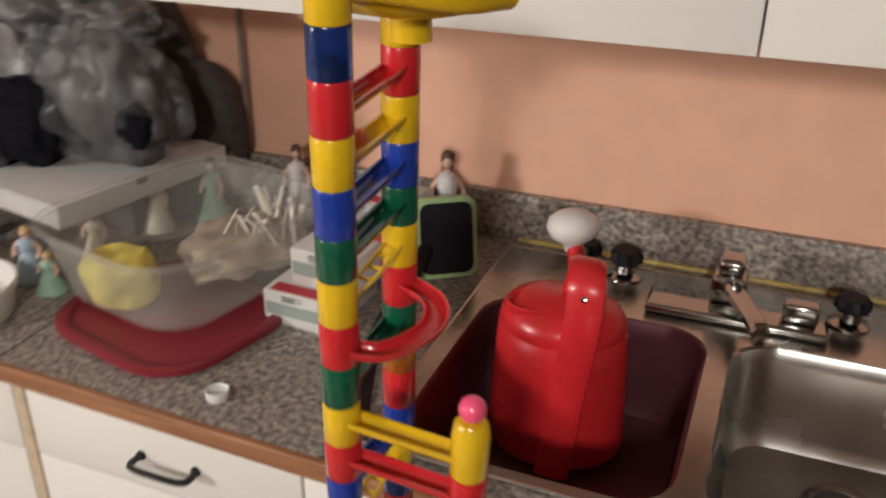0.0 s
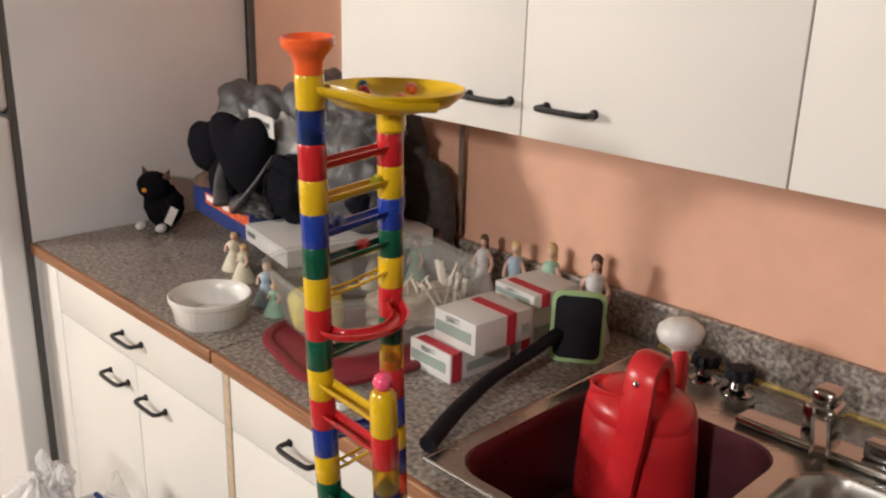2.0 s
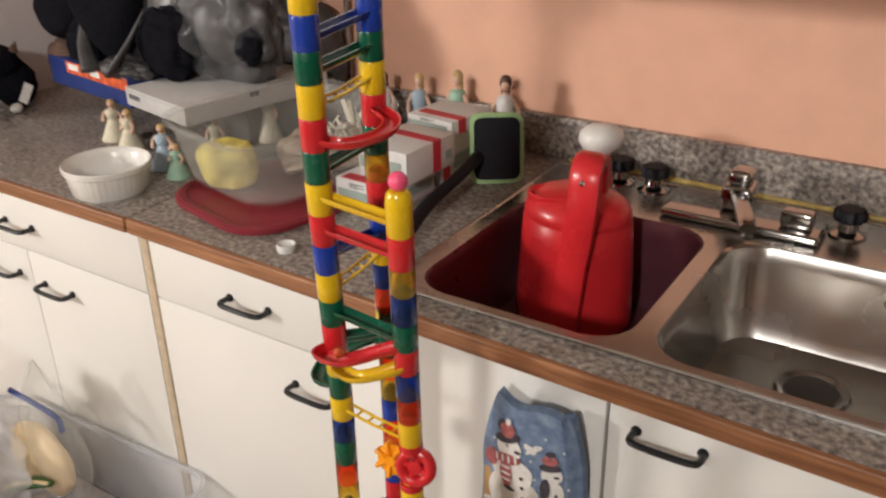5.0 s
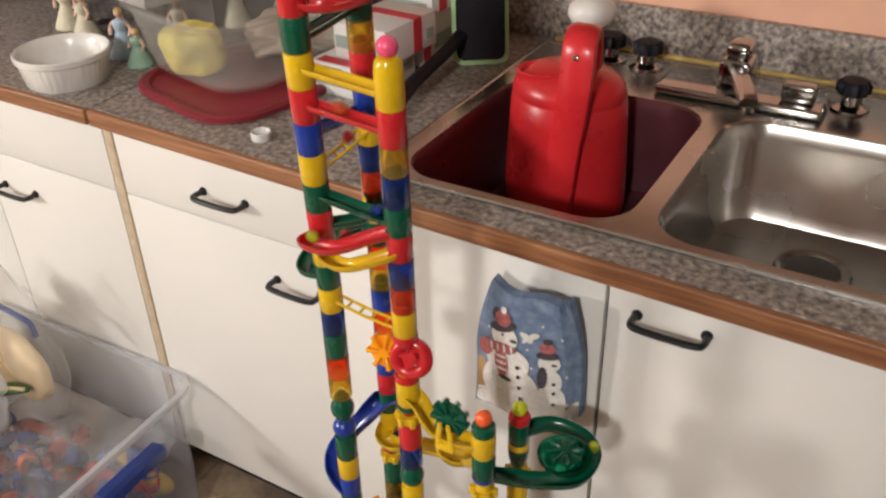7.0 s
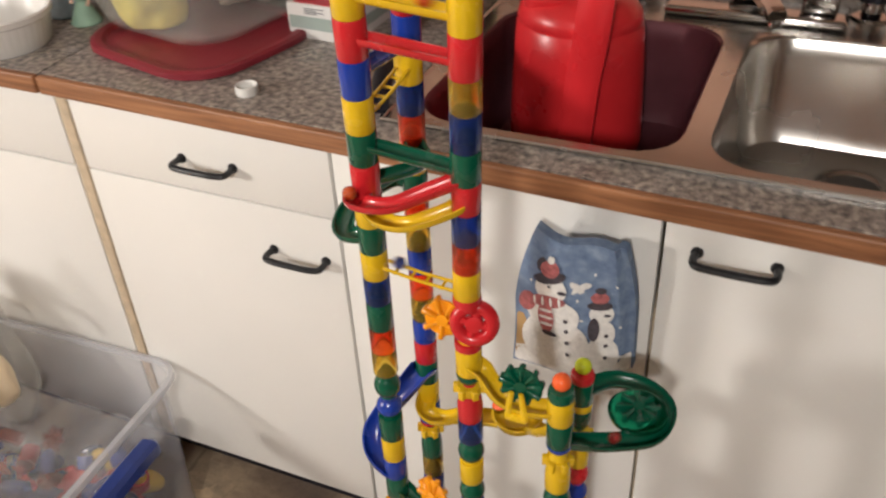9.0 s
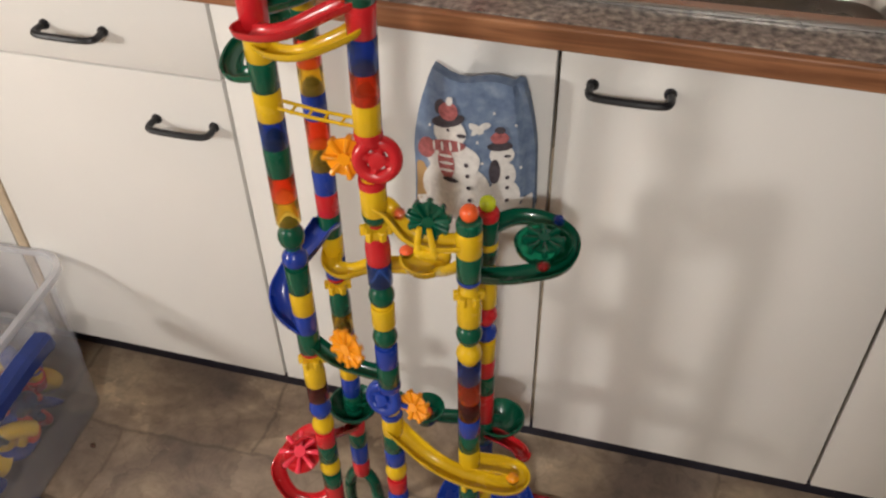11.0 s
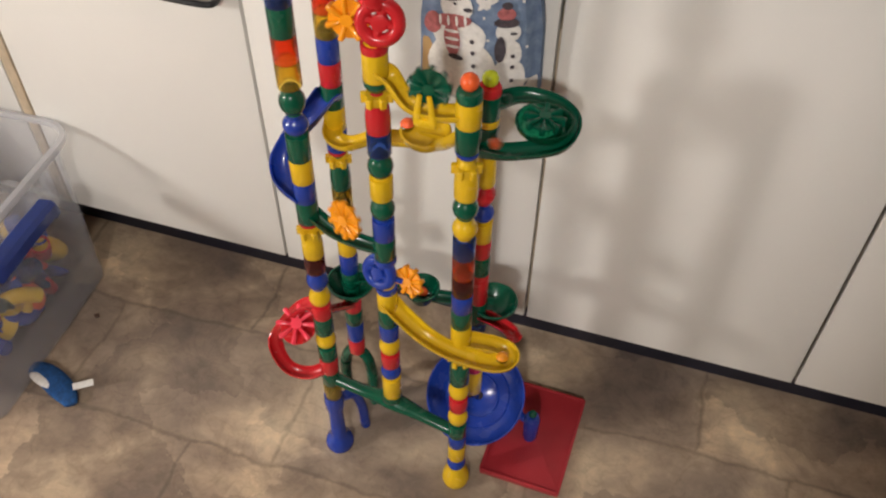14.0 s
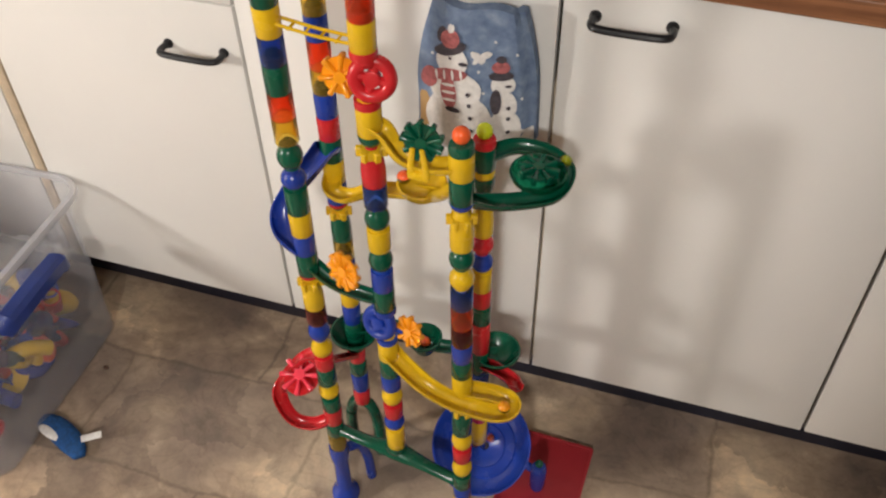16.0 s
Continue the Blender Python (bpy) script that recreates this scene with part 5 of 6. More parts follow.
def star_clip(col, z):
    """The notched yellow ring where a column steps to a narrower one."""
    bm = lathe([(0.006, -0.005), (0.0125, -0.005), (0.0125, 0.005), (0.006, 0.005), (0.006, -0.005)], 24, None, ax(col, z))
    ring = part("star_clip", bm, PL["yellow"], run, "notched yellow ring", RUN)
    for i in range(6):
        a = i * math.pi / 3 + 0.3
        lug = new("lug", LUG)
        lug.parent = ring
        lug.matrix_basis = Matrix.Translation(ax(col, z) + Vector((0.0135 * math.cos(a), 0.0135 * math.sin(a), 0)) - Vector(RUN)) @ Matrix.Rotation(a, 4, "Z")


LUG = mesh_of("lug", slab(-0.0035, 0.0035, -0.0035, 0.0035, -0.006, 0.006, 0.001, seg=1), PL["yellow"])
for col, z in (("A", 0.541), ("B", 0.579), ("C", 0.775), ("D", 0.692), ("D", 0.344), ("E", 0.630)):
    star_clip(col, z)


def ball(col, z, colour, label):
    c = ax(col, z)
    part("ball", lathe([(0.0098 * math.sin(math.pi * i / 12), -0.0098 * math.cos(math.pi * i / 12)) for i in range(13)], 24, None, c), PL[colour], run, label, RUN)


ball("C", 1.2180, "pink", "bright pink ball on top of a column")
ball("D", 0.8050, "orange", "bright orange ball on top of a column")
ball("E", 0.7360, "lime", "lime yellow ball on top of a column")

# the orange funnel at the very top
p = ax("A", 1.502)
part("funnel", lathe([(0.0, 0.0), (0.0137, 0.0), (0.0137, 0.009), (0.0155, 0.015), (0.0215, 0.0215), (0.0245, 0.025), (0.0248, 0.032), (0.0235, 0.0335), (0.0222, 0.032), (0.0205, 0.024), (0.0125, 0.015), (0.0, 0.010)], 32, None, p, axis=(0.03, -0.06, 1)), PL["orange"], run, "bright orange loading funnel", RUN)

# the yellow dish that feeds the second column
DISH = ax("B", 1.470) + Vector((0.010, -0.006, 0))
bm = lathe([(0.0137, -0.030), (0.0137, -0.014), (0.030, -0.011), (0.058, -0.004), (0.070, 0.006), (0.0725, 0.0115), (0.0705, 0.0125), (0.067, 0.006), (0.055, -0.001), (0.028, -0.007), (0.009, -0.010), (0.009, -0.030)], 48, None, DISH)
part("dish", bm, PL["yellow"], run, "wide yellow swirl dish", RUN)
a = ax("A", 1.484)
part("chute", track([a + Vector((0.010, 0.006, 0.006)), a + Vector((0.034, 0.020, 0.002)), DISH + Vector((0.050, -0.045, 0.009)), DISH + Vector((0.066, -0.005, 0.006))], 0.0105), PL["yellow"], run, "yellow chute into the dish", RUN)


def arm(c0, z0, c1, z1, colour, via=(), r=0.0098, label=""):
    """An open chute from one column to another, by way of offsets (share, dx, dy, dz)."""
    p, q = ax(c0, z0), ax(c1, z1)
    pts = [p] + [p.lerp(q, s) + Vector((dx, dy, dz)) for s, dx, dy, dz in via] + [q]
    if not via:
        pts = [p, p.lerp(q, 0.5), q]
    part("track", track(pts, r), PL[colour], run, label, RUN)


def rail(c0, z0, c1, z1, label="open yellow ladder rail"):
    p, q = ax(c0, z0), ax(c1, z1)
    d = (q - p).normalized()
    side = d.cross(Vector((0, 0, 1))).normalized() * 0.0065
    bm = bmesh.new()
    for s in (-1, 1):
        sweep([p + side * s, p.lerp(q, 0.5) + side * s - Vector((0, 0, 0.002)), q + side * s], circle(0.0018, 6), bm)
    for t in (0.25, 0.42, 0.58, 0.75):
        c = p.lerp(q, t) - Vector((0, 0, 0.003))
        sweep([c - side, c + side], [(s * 1.0, u) for s, u in circle(0.0016, 6)], bm)
    part("rail", bm, PL["yellow"], run, label, RUN)


arm("B", 1.424, "A", 1.416, "red")
arm("B", 1.389, "A", 1.381, "yellow")
arm("B", 1.356, "A", 1.347, "blue")
arm("B", 1.323, "A", 1.315, "green")
rail("B", 1.288, "A", 1.277)
arm("B", 1.254, "A", 1.246, "red", [(0.15, 0.036, -0.004, -0.002), (0.5, 0.047, 0.0, -0.004), (0.85, 0.030, -0.004, -0.003)], label="curved red chute")
arm("B", 1.220, "A", 1.212, "green")
arm("A", 1.186, "C", 1.178, "yellow")
arm("A", 1.150, "C", 1.142, "red")
arm("A", 1.118, "B", 1.108, "blue")
rail("B", 1.084, "A", 1.072)
arm("A", 1.050, "C", 1.040, "green")
arm("C", 1.034, "A", 1.000, "red", [(0.25, 0.0, -0.016, 0.0), (0.6, 0.0, -0.034, -0.001), (0.92, -0.004, -0.030, 0.004)], 0.0108, "swooping red chute")
arm("A", 0.980, "C", 1.012, "yellow", [(0.25, 0.0, -0.022, -0.002), (0.55, 0.0, -0.030, -0.004), (0.85, 0.004, -0.014, -0.002)], 0.0105, "swooping yellow chute")
arm("B", 1.004, "A", 1.010, "green", [(0.5, 0.03, 0.0, 0.0)])
arm("A", 0.948, "B", 0.952, "green", [(0.05, -0.034, 0.0, -0.006), (0.5, -0.046, 0.0, -0.004), (0.95, -0.026, 0.004, 0.0)], 0.0115, "curved green chute")
rail("A", 0.914, "C", 0.904)
b, a = ax("B", 0.690), ax("A", 0.602)
part("loop_track", track([b, (0.074, 0.834, 0.680), (0.060, 0.812, 0.662), (0.044, 0.797, 0.640), (0.036, 0.782, 0.616), (0.042, 0.768, 0.600), (0.056, 0.758, 0.596), a], 0.0160, n=8), PL["blue"], run, "curved blue chute", RUN)
arm("A", 0.582, "C", 0.542, "green", [(0.35, 0.0, -0.004, -0.010), (0.7, 0.0, -0.002, -0.008)], 0.0115)
# the long yellow slide to the wheel and on to the next column
c, d = ax("C", 0.815), ax("D", 0.770)
part("slide", track([c, c + Vector((0.020, -0.006, -0.004)), c.lerp(d, 0.40) + Vector((0, -0.006, -0.018)), c.lerp(d, 0.7) + Vector((0, -0.004, -0.014)), d], 0.0125), PL["yellow"], run, "yellow slide past the paddle wheel", RUN)
bm = bmesh.new()
f = c.lerp(d, 0.50) + Vector((0.008, -0.016, 0))
for s in (-1, 1):
    sweep([f + Vector((0.0085 * s, 0, -0.032)), f + Vector((0.0075 * s, -0.001, -0.014)), f + Vector((0.0050 * s, -0.001, 0.004))], circle(0.0040, 8, 0.6), bm, scale=lambda t: 1.1 - 0.4 * t)
slab(f.x - 0.012, f.x + 0.012, f.y - 0.003, f.y + 0.003, f.z - 0.036, f.z - 0.026, 0.002, bm=bm)
part("fork", bm, PL["yellow"], run, "yellow wheel fork", RUN)
# the yellow bowl track behind it
b, d = ax("B", 0.648), ax("D", 0.752)
part("bowl_track", track([d, d + Vector((-0.026, 0.022, -0.040)), Vector((0.222, 0.806, 0.670)), Vector((0.180, 0.812, 0.660)), Vector((0.138, 0.812, 0.650)), b + Vector((0.028, -0.034, -0.004)), b + Vector((0.010, -0.030, 0.0)), b], 0.0125), PL["yellow"], run, "winding yellow track", RUN)
part("bowl", lathe([(0.0, -0.012), (0.018, -0.010), (0.026, -0.002), (0.030, 0.008), (0.0275, 0.0085), (0.023, 0.0), (0.015, -0.007), (0.0, -0.009)], 28, None, (0.208, 0.812, 0.668)), PL["yellow"], run, "yellow catching bowl", RUN)
# the green loop with its wheel disc
e, d = ax("E", 0.702), ax("D", 0.726)
part("loop_track", track([e, (0.300, 0.880, 0.702), (0.338, 0.882, 0.700), (0.364, 0.858, 0.698), (0.360, 0.818, 0.695), (0.322, 0.795, 0.694), (0.296, 0.780, 0.700), d], 0.0125), PL["green"], run, "green looped chute", RUN)
part("loop_disc", lathe([(0.0, -0.010), (0.026, -0.008), (0.032, 0.0), (0.033, 0.006), (0.030, 0.006), (0.024, -0.004), (0.0, -0.006)], 32, None, (0.338, 0.838, 0.698)), PL["clear_green"], run, "green wheel tray", RUN)
# green funnels low on the rear columns and the track between them
for at, r in ((ax("B", 0.322), 0.036), (Vector((0.190, 0.842, 0.350)), 0.026), (Vector((0.292, 0.866, 0.330)), 0.034)):
    part("green_bowl", lathe([(0.0, -0.020), (0.015, -0.019), (r * 0.72, -0.010), (r, 0.004), (r, 0.008), (r - 0.0025, 0.008), (r * 0.68, -0.006), (0.012, -0.014), (0.0, -0.015)], 30, None, at), PL["green"], run, "green funnel bowl", RUN)
part("track", track([ax("B", 0.336), (0.130, 0.858, 0.345), (0.155, 0.850, 0.348), (0.190, 0.842, 0.345), (0.250, 0.855, 0.338), (0.292, 0.866, 0.330)], 0.0115), PL["green"], run, "", RUN)
arm("A", 0.378, "B", 0.276, "red")
a, b = ax("A", 0.374), ax("A", 0.240)
part("loop_track", track([a, (0.046, 0.762, 0.362), (0.018, 0.760, 0.332), (-0.007, 0.753, 0.285), (-0.007, 0.746, 0.246), (0.012, 0.741, 0.216), (0.042, 0.745, 0.212), b], 0.0118), PL["red"], run, "large red looped chute", RUN)
part("wheel_tray", lathe([(0.0, -0.004), (0.022, -0.003), (0.026, 0.003), (0.023, 0.003), (0.0, -0.001)], 24, None, (0.034, 0.750, 0.312), axis=(0, -0.35, 1)), PL["red"], run, "", RUN)


def wheel_cage(col, z0, z1, colour, side):
    """A round pierced wheel housing between two tube sockets, facing the room."""
    bm = bmesh.new()
    lo, hi = ax(col, z0), ax(col, z1)
    h = hi.z - lo.z
    for q, zz in ((lo, 0.0), (hi, -0.009)):
        lathe([(0.0095, zz), (0.0140, zz), (0.0145, zz + 0.004), (0.0140, zz + 0.009), (0.0095, zz + 0.009), (0.0095, zz)], 24, bm, q)
    c = lo.lerp(hi, 0.52) + Vector((0.008 * side, -0.002, 0.0))
    face = Vector((0.25 * side, -1.0, 0.30)).normalized()
    across = face.cross(Vector((0, 0, 1))).normalized()
    rise = across.cross(face).normalized()
    # rounded rim, hub, and spokes that leave oval holes
    n, r, w = 12, 0.0180, 0.0078
    lathe([(r + 0.0072 * math.cos(2 * math.pi * i / n), w * math.sin(2 * math.pi * i / n)) for i in range(n + 1)], 36, bm, c, axis=face)
    lathe([(0.0, -0.006), (0.0085, -0.006), (0.0095, 0.0), (0.0085, 0.0065), (0.0035, 0.0075), (0.0, 0.0070)], 20, bm, c, axis=face)
    for k in range(4):
        a = math.pi * k / 2 + 0.25
        d = across * math.cos(a) + rise * math.sin(a)
        tube([c + d * 0.006, c + d * 0.014 + face * 0.0015, c + d * r], 0.0052, bm, 3, 8)
    # stems to the sockets and the bracket that holds the axle
    tube([lo + Vector((0, 0, 0.004)), lo + Vector((0.003 * side, -0.004, h * 0.22)), c - rise * r], 0.0075, bm, 4, 10)
    tube([hi - Vector((0, 0, 0.004)), hi + Vector((0.003 * side, -0.003, -h * 0.18)), c + rise * r], 0.0080, bm, 4, 10)
    tube([c, c + Vector((-0.018 * side, -0.003, -0.002)), c + Vector((-0.033 * side, -0.004, -0.003))], 0.0036, bm, 4, 8)
    part("wheel_cage", bm, PL[colour], run, colour + " pierced round wheel housing", RUN)


wheel_cage("C", 0.833, 0.899, "red", 1)
wheel_cage("C", 0.460, 0.526, "blue", -1)
# the broad yellow slide with a turned-up end
c = ax("C", 0.442)
part("slide", track([c, c + Vector((0.024, -0.012, -0.010)), (0.232, 0.728, 0.408), (0.268, 0.726, 0.392), (0.304, 0.730, 0.381), (0.324, 0.735, 0.375), (0.337, 0.743, 0.372), (0.341, 0.754, 0.371), (0.334, 0.763, 0.373), (0.316, 0.762, 0.379), (0.298, 0.757, 0.384), ax("D", 0.390)], 0.0142), PL["yellow"], run, "broad yellow slide with a turned-back end", RUN)
part("track", track([ax("E", 0.322), (0.300, 0.838, 0.330), (0.325, 0.818, 0.345), (0.338, 0.796, 0.360)], 0.0110), PL["red"], run, "short red chute", RUN)
# the blue bowl at the foot, with its spout
part("blue_bowl", lathe([(0.006, -0.019), (0.018, -0.018), (0.055, -0.011), (0.073, 0.000), (0.0812, 0.013), (0.0818, 0.018), (0.0788, 0.018), (0.071, 0.005), (0.054, -0.005), (0.052, -0.003), (0.037, -0.006), (0.035, -0.004), (0.028, -0.009), (0.008, -0.013), (0.006, -0.019)], 44, None, (0.276, 0.862, 0.088), axis=(-0.06, -0.52, 0.80)), PL["blue"], run, "large blue collecting bowl", RUN)
bm = lathe([(0.0, 0.0), (0.022, 0.0), (0.020, 0.004), (0.012, 0.010), (0.011, 0.066), (0.0, 0.066)], 24, None, (0.266, 0.872, 0.0))
part("bowl_stand", bm, PL["blue"], run, "", RUN)
part("spout_tube", tube([(0.338, 0.862, 0.082), (0.352, 0.860, 0.066), (0.364, 0.859, 0.060)], 0.007, seg=10), PL["blue"], run, "", RUN)
part("spout_cup", lathe([(0.0, 0.0126), (0.011, 0.0126), (0.013, 0.020), (0.0135, 0.070), (0.010, 0.078), (0.0, 0.079)], 24, None, (0.372, 0.858, 0.0)), PL["blue"], run, "small blue cup", RUN)
part("cup_knob", lathe([(0.007 * math.sin(math.pi * i / 8), 0.083 - 0.007 * math.cos(math.pi * i / 8)) for i in range(9)], 16, None, (0.372, 0.858, 0.0)), PL["green"], run, "small green knob", RUN)
# feet and the green brace that ties them together
p = ax("A", 0.0)
bm = lathe([(0.0, 0.0), (0.0205, 0.0), (0.0232, 0.006), (0.0235, 0.013), (0.0210, 0.022), (0.0150, 0.029), (0.0125, 0.036), (0.0122, 0.105), (0.0150, 0.118), (0.0158, 0.136), (0.0145, 0.152), (0.0, 0.154)], 28, None, p)
tube([p + Vector((0.004, 0.010, 0.128)), p + Vector((0.018, 0.034, 0.108)), p + Vector((0.026, 0.044, 0.060)), p + Vector((0.028, 0.046, 0.003))], 0.0085, bm, 5, 10)
part("foot", bm, PL["blue"], run, "blue flared foot", RUN)
part("foot", lathe([(0.0, 0.0), (0.0165, 0.0), (0.0205, 0.005), (0.0222, 0.015), (0.0205, 0.028), (0.0150, 0.038), (0.0115, 0.046), (0.0, 0.046)], 28, None, ax("D", 0.0)), PL["yellow"], run, "yellow rounded foot", RUN)
b = ax("B", 0.0)
bm = tube([b + Vector((-0.024, 0, 0.002)), b + Vector((-0.024, 0, 0.085)), b + Vector((-0.016, 0, 0.130)), b + Vector((0, 0, 0.144)), b + Vector((0.016, 0, 0.130)), b + Vector((0.024, 0, 0.085)), b + Vector((0.024, 0, 0.002))], 0.0095, seg=12)
part("arched_foot", bm, PL["green"], run, "green arched foot", RUN)
bm = sweep(smooth_path([ax("A", 0.208), ax("A", 0.200).lerp(ax("C", 0.186), 0.5), ax("C", 0.186), ax("C", 0.180).lerp(ax("D", 0.152), 0.6), ax("D", 0.150)], 6), circle(0.0100, 12, 0.8), scale=lambda t: 1.0 + 0.55 * math.exp(-((t - 0.5) / 0.13) ** 2))
part("brace", bm, PL["green"], run, "green brace between the feet", RUN)
part("brace_hub", lathe([(0.0, 0.186), (0.014, 0.186), (0.0165, 0.192), (0.015, 0.203), (0.0, 0.2045)], 24, None, ax("C", 0.0)), PL["green"], run, "", RUN)

# the red plate under the bowl
plate = thing("red_tray", (0.378, 0.866, 0.0), "flat red plastic tray on the floor under the bowl", "tray", turn=-2)
part("tray", loft([(0.0665, 0.094, 0.004, 0.0), (0.0675, 0.095, 0.005, 0.002), (0.0675, 0.095, 0.005, 0.0085), (0.0655, 0.093, 0.004, 0.0095)]), TRAYRED, plate)
part("rim", loft([(0.0630, 0.0905, 0.004, 0.0098), (0.0675, 0.095, 0.005, 0.0098), (0.0675, 0.095, 0.005, 0.0128), (0.0660, 0.0935, 0.004, 0.0135), (0.0630, 0.0905, 0.003, 0.0125), (0.0630, 0.0905, 0.004, 0.0098)], cap0=False, cap1=False), TRAYRED, plate, "raised red border")


# ---- paddle wheels ----
def paddle_wheel(name, at, radius, width, axis, colour, blades=8, label="", flat=False):
    """Built round its own axle (local z) so that it can spin."""
    bm = lathe([(0.0, -width / 2), (radius * 0.28, -width / 2), (radius * 0.28, width / 2), (0.0, width / 2)], 18)
    if not flat:
        lathe([(radius * 0.25, -0.0012), (radius * 0.86, -0.0012), (radius * 0.86, 0.0012), (radius * 0.25, 0.0012)], 24, bm)
    ob = part(name, bm, PL[colour], run, label)
    g = slab(radius * 0.26, radius, -radius * 0.075, radius * 0.075, -width / 2, width / 2, radius * 0.05, seg=1)
    for v in g.verts:
        if v.co.x > radius * 0.7:
            v.co.y *= 1.7
    me = mesh_of("blade", g, PL[colour])
    for i in range(blades):
        blade = new("blade", me)
        blade.parent = ob
        blade.matrix_basis = Matrix.Rotation(2 * math.pi * i / blades, 4, "Z")
    base = Matrix.Translation(Vector(at) - Vector(RUN)) @ Vector(axis).to_track_quat("Z", "Y").to_matrix().to_4x4()
    ob.matrix_basis = base
    return ob, base


WHEELS = [
    (paddle_wheel("paddle_wheel", ax("C", 0.80).lerp(ax("D", 0.80), 0.48) + Vector((0.012, -0.006, 0.000)), 0.0235, 0.012, (0.05, -1, 0.05), "green", 9, "green paddle wheel"),
     [(0, 200), (5.2, 320), (7.9, 420), (8.0, 40), (8.9, 60), (9.1, 480), (9.9, 420), (10.1, 90), (11.5, 300), (12.3, 520), (14.3, 500), (14.8, 180), (15.5, 90), (16, 40)]),
    (paddle_wheel("paddle_wheel", ax("C", 0.866) + Vector((-0.024, -0.004, 0)), 0.023, 0.014, (0.1, -1, 0.2), "light_orange", 7, "orange paddle wheel"),
     [(0, 60), (7.3, 200), (8.2, 120), (9.4, 320), (9.8, 160), (12.0, 60), (13.0, 200), (14.0, 60), (16, 30)]),
    (paddle_wheel("paddle_wheel", ax("A", 0.575).lerp(ax("C", 0.575), 0.52) + Vector((0, -0.006, 0.006)), 0.0265, 0.009, (-0.35, -0.85, 0.18), "light_orange", 10, "orange paddle wheel"),
     [(0, 100), (8.0, 250), (10.0, 420), (12.3, 460), (14.2, 500), (14.7, 260), (15.2, 420), (16, 480)]),
    (paddle_wheel("paddle_wheel", ax("C", 0.496) + Vector((0.034, -0.006, 0.0)), 0.022, 0.010, (-0.35, -0.85, 0.25), "light_orange", 8, "orange paddle wheel"),
     [(0, 80), (9.0, 120), (12.3, 200), (14.0, 90), (16, 160)]),
    (paddle_wheel("paddle_wheel", (0.034, 0.746, 0.327), 0.0305, 0.006, (0, -0.45, 1), "rose", 8, "pink spoked paddle wheel", True),
     [(0, 30), (8.0, 40), (12.3, 25), (14.0, 0), (16, 0)]),
    (paddle_wheel("paddle_wheel", (0.338, 0.838, 0.706), 0.024, 0.012, (0.02, 0.02, 1), "green", 8, "green paddle wheel"),
     [(0, 60), (8.0, 120), (9.4, 260), (10.2, 60), (12.3, 120), (13.0, 40), (16, 20)]),
]


# ---- marbles ----
def marble(colour, label):
    m = thing("marble", (0, 0, 0), label, "marble", "marbles in the run")
    n = 14
    part("shell", lathe([(0.0068 * math.sin(math.pi * i / n), -0.0068 * math.cos(math.pi * i / n)) for i in range(n + 1)], 20), GLASS, m)
    part("core", lathe([(0.0046 * math.sin(math.pi * i / 8), -0.0046 * math.cos(math.pi * i / 8)) for i in range(9)], 12), PL[colour], m)
    return m


def capsule(at, colour, label):
    """A bright steel ball in a coloured half shell, at rest."""
    m = thing("marble", at, label, "marble", "marbles at rest in the run")
    n = 14
    ball_ = [(0.0085 * math.sin(math.pi * i / n), -0.0085 * math.cos(math.pi * i / n)) for i in range(n + 1)]
    part("ball", lathe(ball_[:9], 20), CHROME, m, "bright steel half")
    part("shell", lathe([(r * 1.03, z) for r, z in ball_[8:]], 20), PL[colour], m, "orange-red half")


capsule((0.186, 0.812, 0.6790), "orange", "steel and orange marble resting in the yellow bowl")
capsule((0.190, 0.842, 0.3445), "orange", "steel and orange marble resting in the green bowl")
capsule((0.333, 0.750, 0.3695), "light_orange", "steel and orange marble resting on the slide end")

ROUTE = [ax("B", 1.448), ax("B", 1.430), ax("A", 1.420), ax("A", 1.388), ax("B", 1.386), ax("B", 1.361), ax("A", 1.351), ax("A", 1.324), ax("B", 1.320), ax("B", 1.292), ax("A", 1.282), ax("A", 1.252),
         ax("A", 1.248).lerp(ax("B", 1.25), 0.5) + Vector((0.046, 0, -0.001)), ax("B", 1.252), ax("B", 1.224), ax("A", 1.216), ax("A", 1.190), ax("C", 1.181), ax("C", 1.146), ax("A", 1.152), ax("A", 1.122), ax("B", 1.111),
         ax("B", 1.090), ax("A", 1.079), ax("A", 1.053), ax("C", 1.043), ax("C", 1.038), ax("C", 1.038).lerp(ax("A", 1.004), 0.6) + Vector((0, -0.034, 0.0)), ax("A", 1.006) + Vector((-0.004, -0.028, 0.004)), ax("A", 0.985),
         ax("A", 0.955), ax("A", 0.948).lerp(ax("B", 0.952), 0.5) + Vector((-0.046, 0, -0.003)), ax("B", 0.955), ax("A", 0.935), ax("A", 0.921), ax("C", 0.911), ax("C", 0.885), ax("C", 0.825),
         ax("C", 0.806).lerp(ax("D", 0.79), 0.45) + Vector((0, -0.006, -0.012)), ax("D", 0.772), ax("D", 0.730), Vector((0.326, 0.795, 0.699)), Vector((0.368, 0.818, 0.700)), Vector((0.374, 0.858, 0.702)),
         Vector((0.342, 0.884, 0.705)), ax("E", 0.706), ax("E", 0.62), ax("E", 0.45), ax("E", 0.34), ax("E", 0.20), Vector((0.285, 0.875, 0.093)), Vector((0.262, 0.868, 0.0755))]


